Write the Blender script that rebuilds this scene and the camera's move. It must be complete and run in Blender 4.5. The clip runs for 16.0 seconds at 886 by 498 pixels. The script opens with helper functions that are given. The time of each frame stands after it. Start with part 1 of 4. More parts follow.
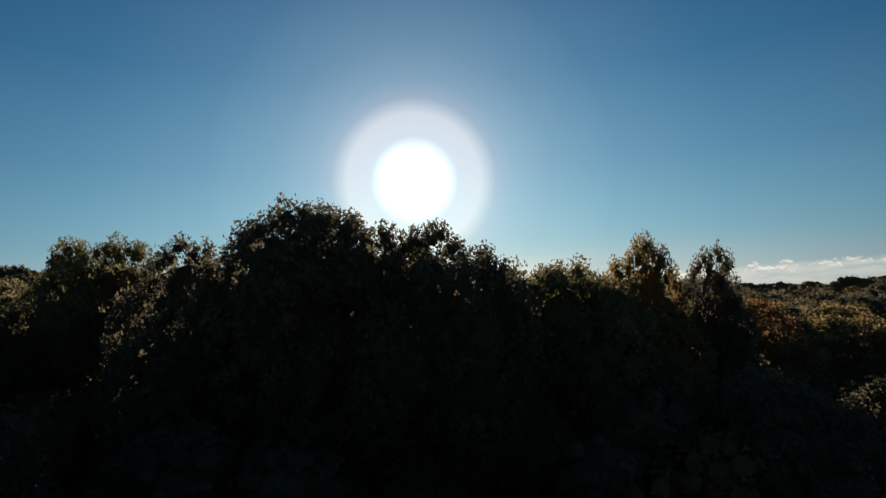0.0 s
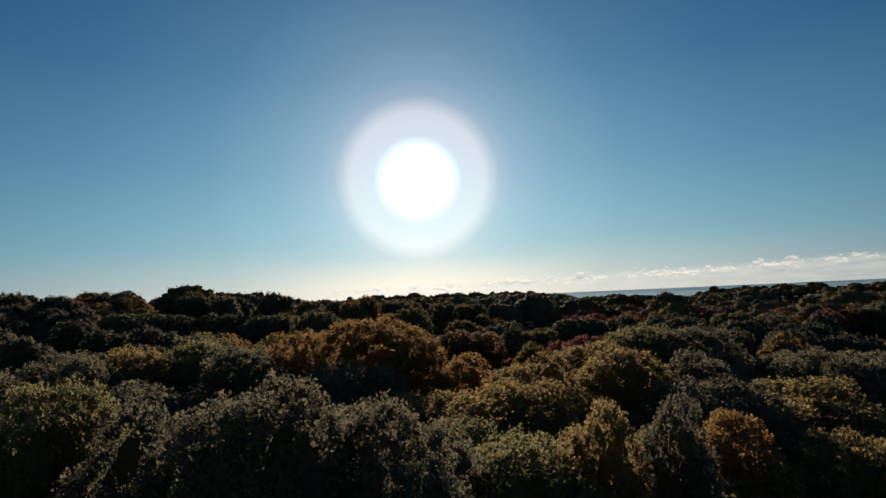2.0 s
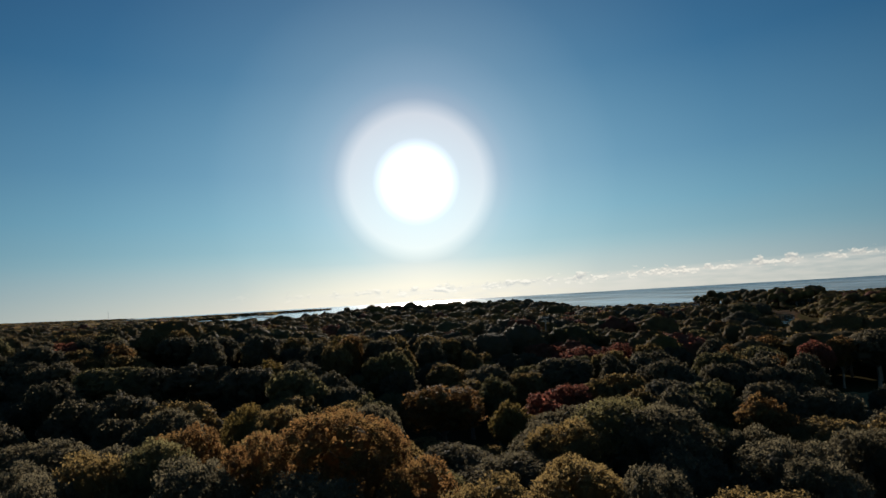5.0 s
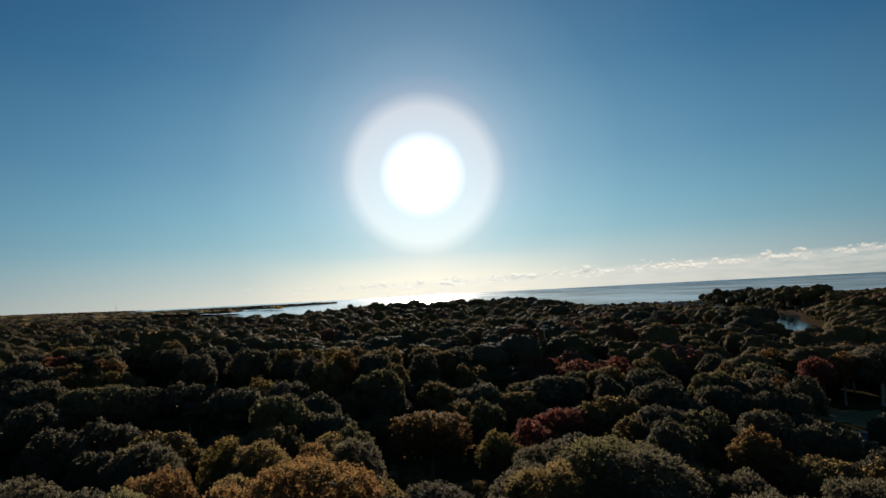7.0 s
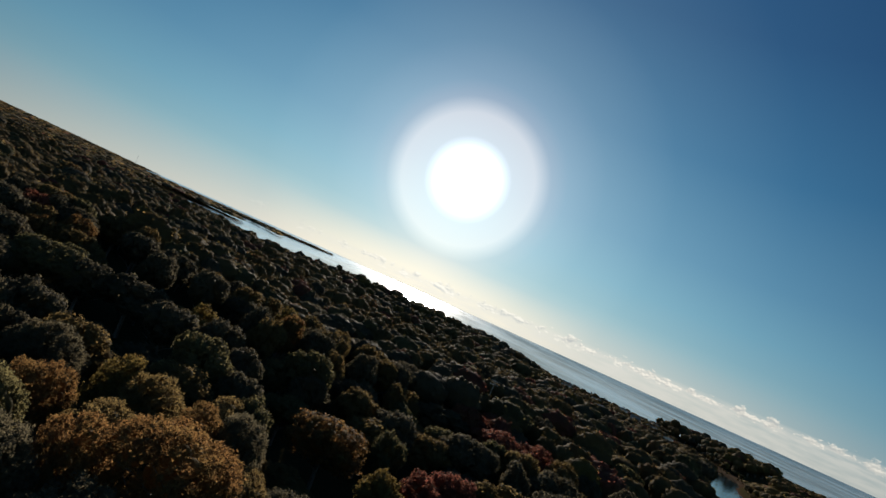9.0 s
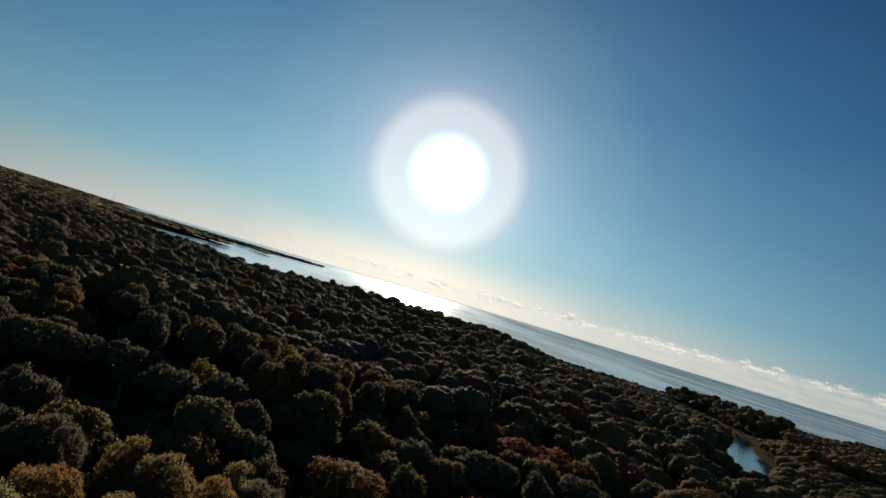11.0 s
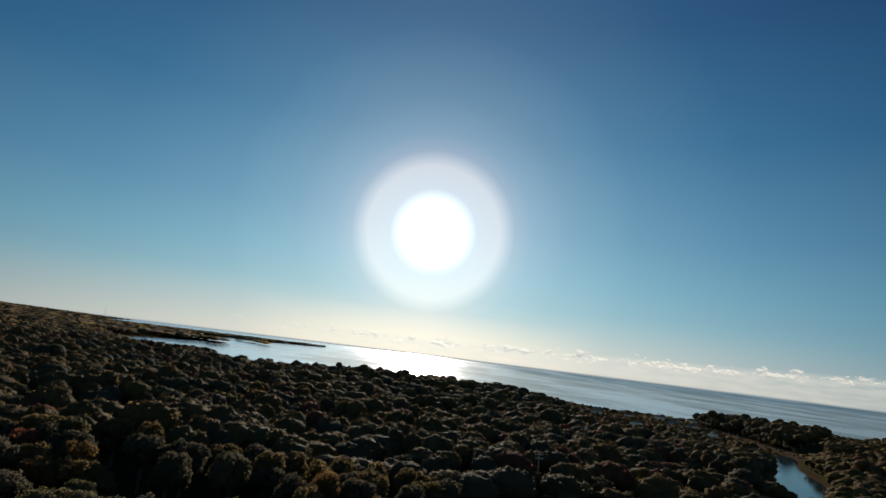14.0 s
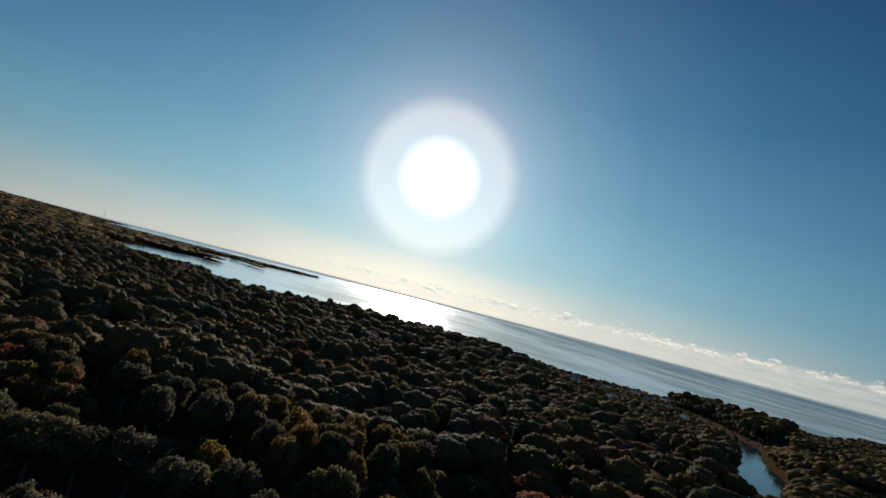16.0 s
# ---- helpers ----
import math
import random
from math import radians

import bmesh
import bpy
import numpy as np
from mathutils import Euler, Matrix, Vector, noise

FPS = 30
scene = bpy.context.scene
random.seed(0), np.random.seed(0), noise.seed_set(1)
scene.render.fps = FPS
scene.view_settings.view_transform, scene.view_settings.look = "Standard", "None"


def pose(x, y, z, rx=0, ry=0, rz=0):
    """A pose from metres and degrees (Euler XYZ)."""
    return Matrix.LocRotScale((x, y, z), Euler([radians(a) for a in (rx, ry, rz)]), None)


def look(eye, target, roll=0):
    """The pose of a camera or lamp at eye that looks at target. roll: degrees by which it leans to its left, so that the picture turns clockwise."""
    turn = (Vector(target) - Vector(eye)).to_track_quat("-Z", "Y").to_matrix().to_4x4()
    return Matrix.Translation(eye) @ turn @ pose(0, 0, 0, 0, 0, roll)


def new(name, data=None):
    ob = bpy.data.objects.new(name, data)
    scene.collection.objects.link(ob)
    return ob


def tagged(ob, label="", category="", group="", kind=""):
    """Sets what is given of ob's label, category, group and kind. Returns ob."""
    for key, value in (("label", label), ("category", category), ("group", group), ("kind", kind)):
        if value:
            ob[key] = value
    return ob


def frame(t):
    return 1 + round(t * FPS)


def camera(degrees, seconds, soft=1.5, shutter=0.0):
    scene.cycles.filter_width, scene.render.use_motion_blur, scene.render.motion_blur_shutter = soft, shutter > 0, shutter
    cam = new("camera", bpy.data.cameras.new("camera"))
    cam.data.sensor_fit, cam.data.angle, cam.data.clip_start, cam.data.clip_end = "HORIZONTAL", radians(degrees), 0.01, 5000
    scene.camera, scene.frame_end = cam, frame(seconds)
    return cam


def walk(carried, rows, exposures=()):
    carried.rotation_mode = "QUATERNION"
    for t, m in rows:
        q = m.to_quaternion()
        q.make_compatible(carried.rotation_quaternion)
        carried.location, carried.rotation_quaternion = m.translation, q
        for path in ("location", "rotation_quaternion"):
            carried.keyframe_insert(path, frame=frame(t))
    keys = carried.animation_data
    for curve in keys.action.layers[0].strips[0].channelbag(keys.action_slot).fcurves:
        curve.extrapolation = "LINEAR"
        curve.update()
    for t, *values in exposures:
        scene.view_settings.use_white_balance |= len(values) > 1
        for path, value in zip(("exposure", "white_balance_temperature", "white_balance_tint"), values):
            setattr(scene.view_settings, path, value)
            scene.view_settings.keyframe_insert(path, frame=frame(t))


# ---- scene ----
FOV = 76.0
cam = camera(FOV, 16.0)
# seconds, eye x, y, z (sea level is 0, +y towards the sun), yaw, pitch, lean to the right
ROWS = [
    (0, 0.00, 0.00, 18.00, -2.67, 5.01, 2.18),
    (0.5, 0.50, 0.15, 19.48, -2.26, 4.76, 3.57),
    (1, 0.92, -0.02, 20.99, -1.32, 5.19, 1.16),
    (1.5, 1.47, -0.01, 22.53, -2.44, 4.98, 3.63),
    (2, 2.02, -0.07, 23.98, -2.27, 4.87, 2.55),
    (2.5, 2.59, -0.30, 25.48, -2.03, 5.57, 2.80),
    (3, 3.28, -0.35, 27.02, -2.25, 4.79, 3.83),
    (3.5, 3.85, -0.40, 28.47, -2.00, 4.60, 2.63),
    (4, 4.52, -0.52, 29.93, -2.53, 4.53, 3.89),
    (4.5, 5.39, -0.58, 31.43, -2.48, 4.78, 3.95),
    (5, 6.40, -0.39, 32.79, -2.31, 5.02, 3.35),
    (5.2, 6.80, -0.29, 33.30, -1.98, 5.05, 3.01),
    (7.5, 10.52, 1.49, 39.03, -1.52, 4.27, 2.98),
    (8, 11.31, 1.61, 40.35, -1.59, 4.92, 1.67),
    (8.5, 12.00, 1.73, 41.84, -1.68, 4.73, 2.28),
    (8.7, 12.07, 1.85, 42.44, -1.11, 5.66, -12.25),
    (8.9, 12.06, 2.01, 43.01, -0.87, 4.14, -21.91),
    (9, 12.04, 2.08, 43.28, -0.57, 4.57, -24.20),
    (9.2, 12.00, 2.18, 43.80, -1.03, 4.09, -21.03),
    (11.3, 9.73, 3.11, 49.08, -1.68, 4.43, -16.49),
    (11.5, 9.42, 3.32, 49.53, -1.73, 4.03, -16.49),
    (12, 8.48, 4.05, 50.50, -1.59, 3.69, -15.08),
    (12.5, 7.46, 4.79, 51.45, -0.99, 3.63, -14.40),
    (13, 6.53, 5.21, 52.46, -1.01, 4.64, -13.32),
    (13.5, 5.77, 5.16, 53.42, -1.18, 4.33, -8.94),
    (14, 4.89, 4.61, 54.24, -1.19, 10.35, -7.00),
    (14.5, 4.35, 4.54, 55.53, -1.33, 10.67, -7.83),
    (15, 4.12, 5.07, 57.17, -2.62, 4.83, -8.40),
    (15.5, 3.70, 5.62, 58.54, -2.08, 4.57, -8.32),
    (16, 3.13, 6.07, 59.70, -2.17, 5.06, -14.37),
]
walk(cam, [(t, pose(x, y, z, 0, 0, yaw) @ pose(0, 0, 0, 90 + pitch) @ pose(0, 0, 0, 0, 0, -lean)) for t, x, y, z, yaw, pitch, lean in ROWS])

# ---- light: a low sun over the water, straight ahead ----
SUN_EL = 11.9
SUN_DIR = (0.0, math.cos(radians(SUN_EL)), math.sin(radians(SUN_EL)))
scene.view_settings.exposure = 0.0

sun_data = bpy.data.lights.new("sun", "SUN")
sun_data.energy, sun_data.angle, sun_data.color = 7.6, radians(0.55), (1.0, 0.89, 0.75)
sun = new("sun", sun_data)
sun.matrix_world = look((0, 0, 0), tuple(-c for c in SUN_DIR))


class Nodes:
    """A small builder for node trees."""

    def __init__(self, tree):
        self.tree = tree
        tree.nodes.clear()

    def add(self, kind, _values=None, **inputs):
        node = self.tree.nodes.new(kind)
        for key, value in (_values or {}).items():
            setattr(node, key, value)
        for key, value in inputs.items():
            self.put(node, int(key[1:]) if key[0] == "i" and key[1:].isdigit() else key.replace("_", " "), value)
        return node

    def put(self, node, key, value):
        if isinstance(value, bpy.types.NodeSocket):
            self.tree.links.new(value, node.inputs[key])
        elif isinstance(value, bpy.types.Node):
            self.tree.links.new(value.outputs[0], node.inputs[key])
        else:
            node.inputs[key].default_value = value

    def math(self, op, a, b=0.0, c=0.0, clamp=False):
        return self.add("ShaderNodeMath", {"operation": op, "use_clamp": clamp}, i0=a, i1=b, i2=c).outputs[0]

    def ramp(self, fac, stops, mode="LINEAR"):
        node = self.add("ShaderNodeValToRGB", None, i0=fac)
        node.color_ramp.interpolation = mode
        e = node.color_ramp.elements
        while len(e) < len(stops):
            e.new(0.5)
        for slot, (at, col) in zip(e, stops):
            slot.position, slot.color = at, (col, col, col, 1) if isinstance(col, float) else (*col, 1)
        return node.outputs[0]

    def mix(self, fac, a, b, blend="MIX"):
        node = self.add("ShaderNodeMix", {"data_type": "RGBA", "blend_type": blend})
        for key, value in ((0, fac), (6, a), (7, b)):
            self.put(node, key, (*value, 1) if isinstance(value, tuple) and len(value) == 3 else value)
        return node.outputs[2]


def build_world():
    world = bpy.data.worlds.new("sky")
    scene.world = world
    world.use_nodes = True
    n = Nodes(world.node_tree)
    way = n.add("ShaderNodeTexCoord").outputs["Generated"]
    xyz = n.add("ShaderNodeSeparateXYZ", None, i0=way)
    x, y, z = xyz.outputs
    az = n.math("MULTIPLY", n.math("ARCTAN2", x, y), 57.2958)
    el = n.math("MULTIPLY", n.math("ARCSINE", z), 57.2958)
    dot = n.add("ShaderNodeVectorMath", {"operation": "DOT_PRODUCT"}, i0=way, i1=SUN_DIR).outputs["Value"]
    theta = n.math("MULTIPLY", n.math("ARCCOSINE", n.math("MINIMUM", dot, 1.0)), 57.2958)
    sky = n.add("ShaderNodeTexSky", {"sky_type": "NISHITA", "sun_disc": False, "sun_elevation": radians(SUN_EL), "sun_rotation": 0.0,
                                     "altitude": 0.0, "air_density": 1.0, "dust_density": 0.15, "ozone_density": 3.0})
    base = n.mix(1.0, sky.outputs[0], (SKY_GAIN,) * 3, "MULTIPLY")
    clear = n.ramp(n.math("DIVIDE", n.math("ABSOLUTE", el), 90.0), [(0.0, (0.55, 0.60, 0.57)), (0.022, (0.44, 0.55, 0.57)), (0.05, (0.30, 0.50, 0.57)), (0.09, (0.20, 0.42, 0.54)), (0.14, (0.125, 0.305, 0.455)),
                                                                  (0.24, (0.045, 0.172, 0.325)), (0.36, (0.025, 0.096, 0.225)), (1.0, (0.016, 0.055, 0.15))])
    # the sky behind lets a little more of the plain blue through
    ahead = n.ramp(n.math("DIVIDE", theta, 180.0), [(0.28, 1.0), (0.62, 0.95)])
    base = n.mix(n.math("MULTIPLY", ahead, SKY_BLEND), base, clear)
    # darkened 42 degrees from the sun, partly lens dimming; brightened behind as added fill
    deep = n.ramp(n.math("DIVIDE", theta, 90.0), [(0.20, 1.0), (0.33, (0.82, 0.88, 0.91)), (0.47, (0.58, 0.68, 0.75)), (0.66, (0.60, 0.69, 0.75)), (1.0, (1.34, 1.18, 1.02))])
    base = n.mix(1.0, base, deep, "MULTIPLY")
    warm = n.math("MULTIPLY", n.ramp(n.math("DIVIDE", n.math("ABSOLUTE", el), 10.0), [(0.0, 0.50), (0.2, 0.28), (0.55, 0.0)]),
                  n.ramp(n.math("DIVIDE", n.math("ABSOLUTE", az), 40.0), [(0.0, 1.0), (0.45, 0.75), (1.0, 0.15)]))
    base = n.mix(warm, base, (0.81, 0.745, 0.645))
    under_sun = n.math("MULTIPLY", n.ramp(n.math("DIVIDE", n.math("ABSOLUTE", el), 4.0), [(0.0, 0.9), (0.4, 0.6), (1.0, 0.0)]), n.ramp(n.math("DIVIDE", n.math("ABSOLUTE", az), 18.0), [(0.0, 1.0), (0.45, 0.7), (1.0, 0.0)]))
    base = n.mix(under_sun, base, (1.0, 0.88, 0.66))
    # cumulus far out over the sea
    where = n.add("ShaderNodeCombineXYZ", None, i0=n.math("MULTIPLY", az, 0.55), i1=n.math("MULTIPLY", el, 1.0), i2=3.7)
    puff = n.add("ShaderNodeTexNoise", None, Vector=where, Scale=1.75, Detail=9.0, Roughness=0.55).outputs[0]
    lift = n.add("ShaderNodeTexNoise", None, Vector=n.add("ShaderNodeCombineXYZ", None, i0=az), Scale=0.55, Detail=3.0).outputs[0]
    wisp = n.add("ShaderNodeTexNoise", None, Vector=n.add("ShaderNodeCombineXYZ", None, i0=n.math("MULTIPLY", az, 0.16), i1=el, i2=8.1), Scale=2.6, Detail=6.0).outputs[0]
    top = n.math("ADD", 1.05, n.math("MULTIPLY", n.ramp(n.math("DIVIDE", az, 40.0), [(0.0, 0.0), (1.0, 1.0)]), 0.85))
    rise = n.math("SUBTRACT", el, top)
    side = n.ramp(n.math("DIVIDE", n.math("ADD", az, 25.0), 80.0), [(0.05, 0.0), (0.30, 0.8), (0.60, 1.0), (0.84, 0.7), (0.98, 0.0)])
    step = n.math("ADD", n.math("MULTIPLY", rise, 0.25), 0.5)
    veil = n.math("MULTIPLY", n.ramp(step, [(0.20, 0.65), (0.45, 0.85), (0.58, 0.0)]), n.math("MULTIPLY", side, n.ramp(wisp, [(0.30, 0.35), (0.62, 1.0)])))
    base = n.mix(veil, base, (0.72, 0.69, 0.62))
    heap = n.math("ADD", puff, n.math("MULTIPLY", n.math("SUBTRACT", lift, 0.5), 0.75))
    heap = n.math("SUBTRACT", heap, n.math("MULTIPLY", n.math("ABSOLUTE", n.math("ADD", rise, 0.10)), 0.30))
    cloud = n.math("MULTIPLY", n.ramp(heap, [(0.435, 0.0), (0.48, 0.75), (0.54, 1.0)]), n.math("MULTIPLY", side, n.ramp(step, [(0.28, 0.0), (0.40, 1.0), (0.60, 1.0), (0.68, 0.0)])))
    tone = n.add("ShaderNodeTexNoise", None, Vector=n.add("ShaderNodeVectorMath", {"operation": "ADD"}, i0=where, i1=(0.03, 0.17, 0.0)), Scale=1.75, Detail=6.0, Roughness=0.55).outputs[0]
    shade = n.ramp(n.math("ADD", n.math("SUBTRACT", puff, tone), 0.5), [(0.38, (0.46, 0.46, 0.45)), (0.50, (0.68, 0.65, 0.58)), (0.60, (0.93, 0.87, 0.76))])
    base = n.mix(n.math("MULTIPLY", cloud, 0.85), base, shade)
    # bright air and the lens glare ring round the sun, painted into the sky
    glow = n.ramp(n.math("DIVIDE", theta, 45.0), [(0.0, 3.0), (0.046, 2.2), (0.063, 1.2), (0.084, 0.73), (0.098, (0.56, 0.52, 0.47)), (0.148, (0.56, 0.49, 0.43)), (0.183, (0.25, 0.24, 0.23)), (0.22, (0.165, 0.190, 0.190)),
                                                (0.30, (0.092, 0.122, 0.124)), (0.44, (0.032, 0.054, 0.060)), (0.66, (0.004, 0.012, 0.018)), (0.95, 0.0)])
    base = n.mix(1.0, base, glow, "ADD")
    # sea haze under the horizon line
    under = n.ramp(n.math("DIVIDE", n.math("MULTIPLY", el, -1.0), 4.0), [(0.06, 0.0), (0.10, 1.0)])
    base = n.mix(under, base, (0.20, 0.26, 0.30))
    out = n.add("ShaderNodeBackground", None, Color=base, Strength=WORLD_STRENGTH)
    n.add("ShaderNodeOutputWorld", None, Surface=out)


SKY_GAIN, SKY_BLEND, WORLD_STRENGTH = 0.05, 0.82, 1.0
build_world()

# ---- materials ----


def material(name, make):
    mat = bpy.data.materials.new(name)
    mat.use_nodes = True
    n = Nodes(mat.node_tree)
    n.add("ShaderNodeOutputMaterial", None, Surface=make(n))
    return mat


def position(n):
    return n.add("ShaderNodeNewGeometry").outputs["Position"]


def leaf_material(name, dark, light, glow, through_share, turning=0.0):
    """Leaves: two tones leaf by leaf, drifting in patches, glossy skin, light passing through."""
    def make(n):
        geo = n.add("ShaderNodeNewGeometry")
        island = geo.outputs["Random Per Island"]
        drift = n.add("ShaderNodeTexNoise", None, Vector=geo.outputs["Position"], Scale=0.09, Detail=3.0).outputs[0]
        fac = n.math("ADD", n.math("MULTIPLY", island, 0.30), n.math("MULTIPLY", n.math("SUBTRACT", drift, 0.30), 1.1), clamp=True)
        col = n.mix(fac, dark, light)
        brown = n.ramp(n.add("ShaderNodeTexNoise", None, Vector=geo.outputs["Position"], Scale=0.22, Detail=2.0).outputs[0], [(0.55, 0.0), (0.75, 0.4)])
        col = n.mix(brown, col, (0.075, 0.045, 0.016))
        if turning:
            # boughs that have not turned yet
            late = n.add("ShaderNodeTexNoise", None, Vector=geo.outputs["Position"], Scale=0.33, Detail=3.0).outputs[0]
            late = n.math("ADD", late, n.math("MULTIPLY", n.math("SUBTRACT", island, 0.5), 0.22))
            col = n.mix(n.ramp(late, [(0.46, 0.0), (0.60, turning)]), col, (0.088, 0.078, 0.034))
        fleck = n.add("ShaderNodeTexNoise", None, Vector=geo.outputs["Position"], Scale=2.6, Detail=3.0, Roughness=0.7).outputs[0]
        col = n.mix(1.0, col, n.ramp(fleck, [(0.36, 0.62), (0.62, 1.22)]), "MULTIPLY")
        # sprays of leaves gathered in small heads
        heads = n.add("ShaderNodeTexVoronoi", {"feature": "SMOOTH_F1"}, Vector=geo.outputs["Position"], Scale=0.85, Smoothness=0.25, Detail=1.0).outputs["Distance"]
        relief = n.add("ShaderNodeBump", None, Strength=0.38, Distance=0.35, Height=n.math("SUBTRACT", n.math("MULTIPLY", fleck, 0.25), heads))
        skin = n.add("ShaderNodeBsdfPrincipled", None, Base_Color=col, Roughness=0.8, Normal=relief)
        skin.inputs["Specular IOR Level"].default_value = 0.02
        back = n.add("ShaderNodeBsdfTranslucent", None, Color=n.mix(0.5 if turning else 0.65, n.mix(1.0, col, (1.6, 1.6, 1.6), "MULTIPLY") if turning else col, glow))
        return n.add("ShaderNodeMixShader", None, i0=through_share, i1=skin, i2=back)
    return material(name, make)


LEAVES = {
    "dark": leaf_material("leaf_dark_green", (0.040, 0.035, 0.025), (0.098, 0.087, 0.062), (0.200, 0.168, 0.102), 0.46),
    "green": leaf_material("leaf_green", (0.044, 0.040, 0.022), (0.112, 0.100, 0.055), (0.255, 0.215, 0.095), 0.49),
    "olive": leaf_material("leaf_olive", (0.058, 0.044, 0.023), (0.146, 0.109, 0.054), (0.335, 0.228, 0.088), 0.52),
    "yellow": leaf_material("leaf_yellow", (0.066, 0.050, 0.020), (0.170, 0.122, 0.044), (0.36, 0.240, 0.066), 0.52, 0.6),
    "orange": leaf_material("leaf_orange", (0.062, 0.039, 0.022), (0.178, 0.096, 0.040), (0.340, 0.175, 0.060), 0.52, 0.7),
    "red": leaf_material("leaf_russet", (0.074, 0.034, 0.026), (0.200, 0.076, 0.056), (0.380, 0.115, 0.080), 0.52, 0.4),
}
LEAF_ORDER = list(LEAVES)


def make_bark(n):
    v = position(n)
    grain = n.add("ShaderNodeTexNoise", None, Vector=n.add("ShaderNodeMapping", None, Vector=v, Scale=(6, 6, 1.2)), Scale=2.0, Detail=6.0).outputs[0]
    col = n.ramp(grain, [(0.3, (0.05, 0.042, 0.035)), (0.7, (0.17, 0.15, 0.13))])
    bump = n.add("ShaderNodeBump", None, Strength=0.6, Distance=0.05, Height=grain)
    return n.add("ShaderNodeBsdfPrincipled", None, Base_Color=col, Roughness=0.9, Normal=bump)


BARK = material("bark", make_bark)


def make_ground(n):
    v = position(n)
    big = n.add("ShaderNodeTexNoise", None, Vector=v, Scale=0.03, Detail=5.0).outputs[0]
    fine = n.add("ShaderNodeTexNoise", None, Vector=v, Scale=1.5, Detail=6.0).outputs[0]
    litter = n.mix(big, n.ramp(fine, [(0.3, (0.02, 0.015, 0.009)), (0.7, (0.055, 0.039, 0.022))]), (0.03, 0.03, 0.014))
    sand = n.mix(fine, (0.030, 0.018, 0.012), (0.060, 0.038, 0.025))
    height = n.add("ShaderNodeSeparateXYZ", None, i0=v).outputs[2]
    wet = n.ramp(n.math("ADD", height, n.math("MULTIPLY", n.math("SUBTRACT", big, 0.5), 0.5)), [(0.75, 1.0), (1.0, 0.0)])
    bump = n.add("ShaderNodeBump", None, Strength=0.3, Distance=0.1, Height=fine)
    return n.add("ShaderNodeBsdfPrincipled", None, Base_Color=n.mix(wet, litter, sand), Roughness=1.0, Normal=bump, Specular_IOR_Level=0.0)


GROUND = material("forest_ground", make_ground)


def make_sea(n):
    v = position(n)
    long_way = n.add("ShaderNodeMapping", None, Vector=v, Scale=(0.38, 1.0, 1.0), Rotation=(0, 0, radians(-14)))
    fine = n.add("ShaderNodeTexNoise", None, Vector=long_way, Scale=0.0045, Detail=8.0, Roughness=0.62).outputs[0]
    deep_way = n.add("ShaderNodeMapping", None, Vector=v, Scale=(1.0, 0.22, 1.0), Rotation=(0, 0, radians(9)))
    gusts = n.add("ShaderNodeTexNoise", None, Vector=deep_way, Scale=0.0042, Detail=6.0, Roughness=0.60).outputs[0]
    streak = n.math("ADD", n.math("MULTIPLY", fine, 0.45), n.math("MULTIPLY", gusts, 0.55))
    waves = n.add("ShaderNodeTexNoise", None, Vector=long_way, Scale=0.22, Detail=6.0, Roughness=0.65).outputs[0]
    # sheltered water in the bay lies smoother and mirrors more
    calm = n.ramp(n.math("ADD", n.math("DIVIDE", n.add("ShaderNodeSeparateXYZ", None, i0=v).outputs[0], -2400.0), 0.5), [(0.10, 0.0), (0.40, 0.10), (0.52, 0.24), (0.68, 0.54)])
    # wind-ruffled water far out
    out = n.ramp(n.math("DIVIDE", n.add("ShaderNodeSeparateXYZ", None, i0=v).outputs[1], 5000.0), [(0.52, 0.0), (0.66, 0.16), (1.0, 0.20)])
    fac = n.math("ADD", streak, out)
    rough = n.ramp(fac, [(0.40, 0.115), (0.50, 0.145), (0.64, 0.185)])
    bump = n.add("ShaderNodeBump", None, Strength=n.math("SUBTRACT", 0.185, n.math("MULTIPLY", calm, 0.29)), Distance=0.5, Height=waves)
    # pale streak colour stands in for bright sky reflection, painted darker far out
    col = n.mix(n.ramp(n.math("SUBTRACT", streak, n.math("MULTIPLY", out, 0.28)), [(0.44, 0.0), (0.57, 1.0)]), (0.040, 0.070, 0.088), (0.27, 0.27, 0.26))
    body = n.add("ShaderNodeBsdfDiffuse", None, Color=col, Normal=bump)
    face = n.add("ShaderNodeBsdfGlossy", None, Color=(0.95, 0.97, 1.0, 1), Roughness=rough, Normal=bump)
    return n.add("ShaderNodeMixShader", None, i0=n.math("SUBTRACT", n.math("ADD", n.ramp(streak, [(0.43, 0.37), (0.57, 0.64)]), calm), n.math("MULTIPLY", out, 0.35)), i1=body, i2=face)


SEA = material("sea_water", make_sea)


def make_pond(n):
    v = position(n)
    waves = n.add("ShaderNodeTexNoise", None, Vector=v, Scale=0.5, Detail=3.0).outputs[0]
    bump = n.add("ShaderNodeBump", None, Strength=0.22, Distance=0.25, Height=waves)
    patch = n.add("ShaderNodeTexNoise", None, Vector=v, Scale=0.035, Detail=4.0).outputs[0]
    return n.add("ShaderNodeBsdfPrincipled", None, Base_Color=n.mix(patch, (0.008, 0.02, 0.03), (0.02, 0.035, 0.04)),
                 Roughness=n.ramp(patch, [(0.4, 0.03), (0.65, 0.10)]), IOR=1.33, Normal=bump)


POND = material("pond_water", make_pond)


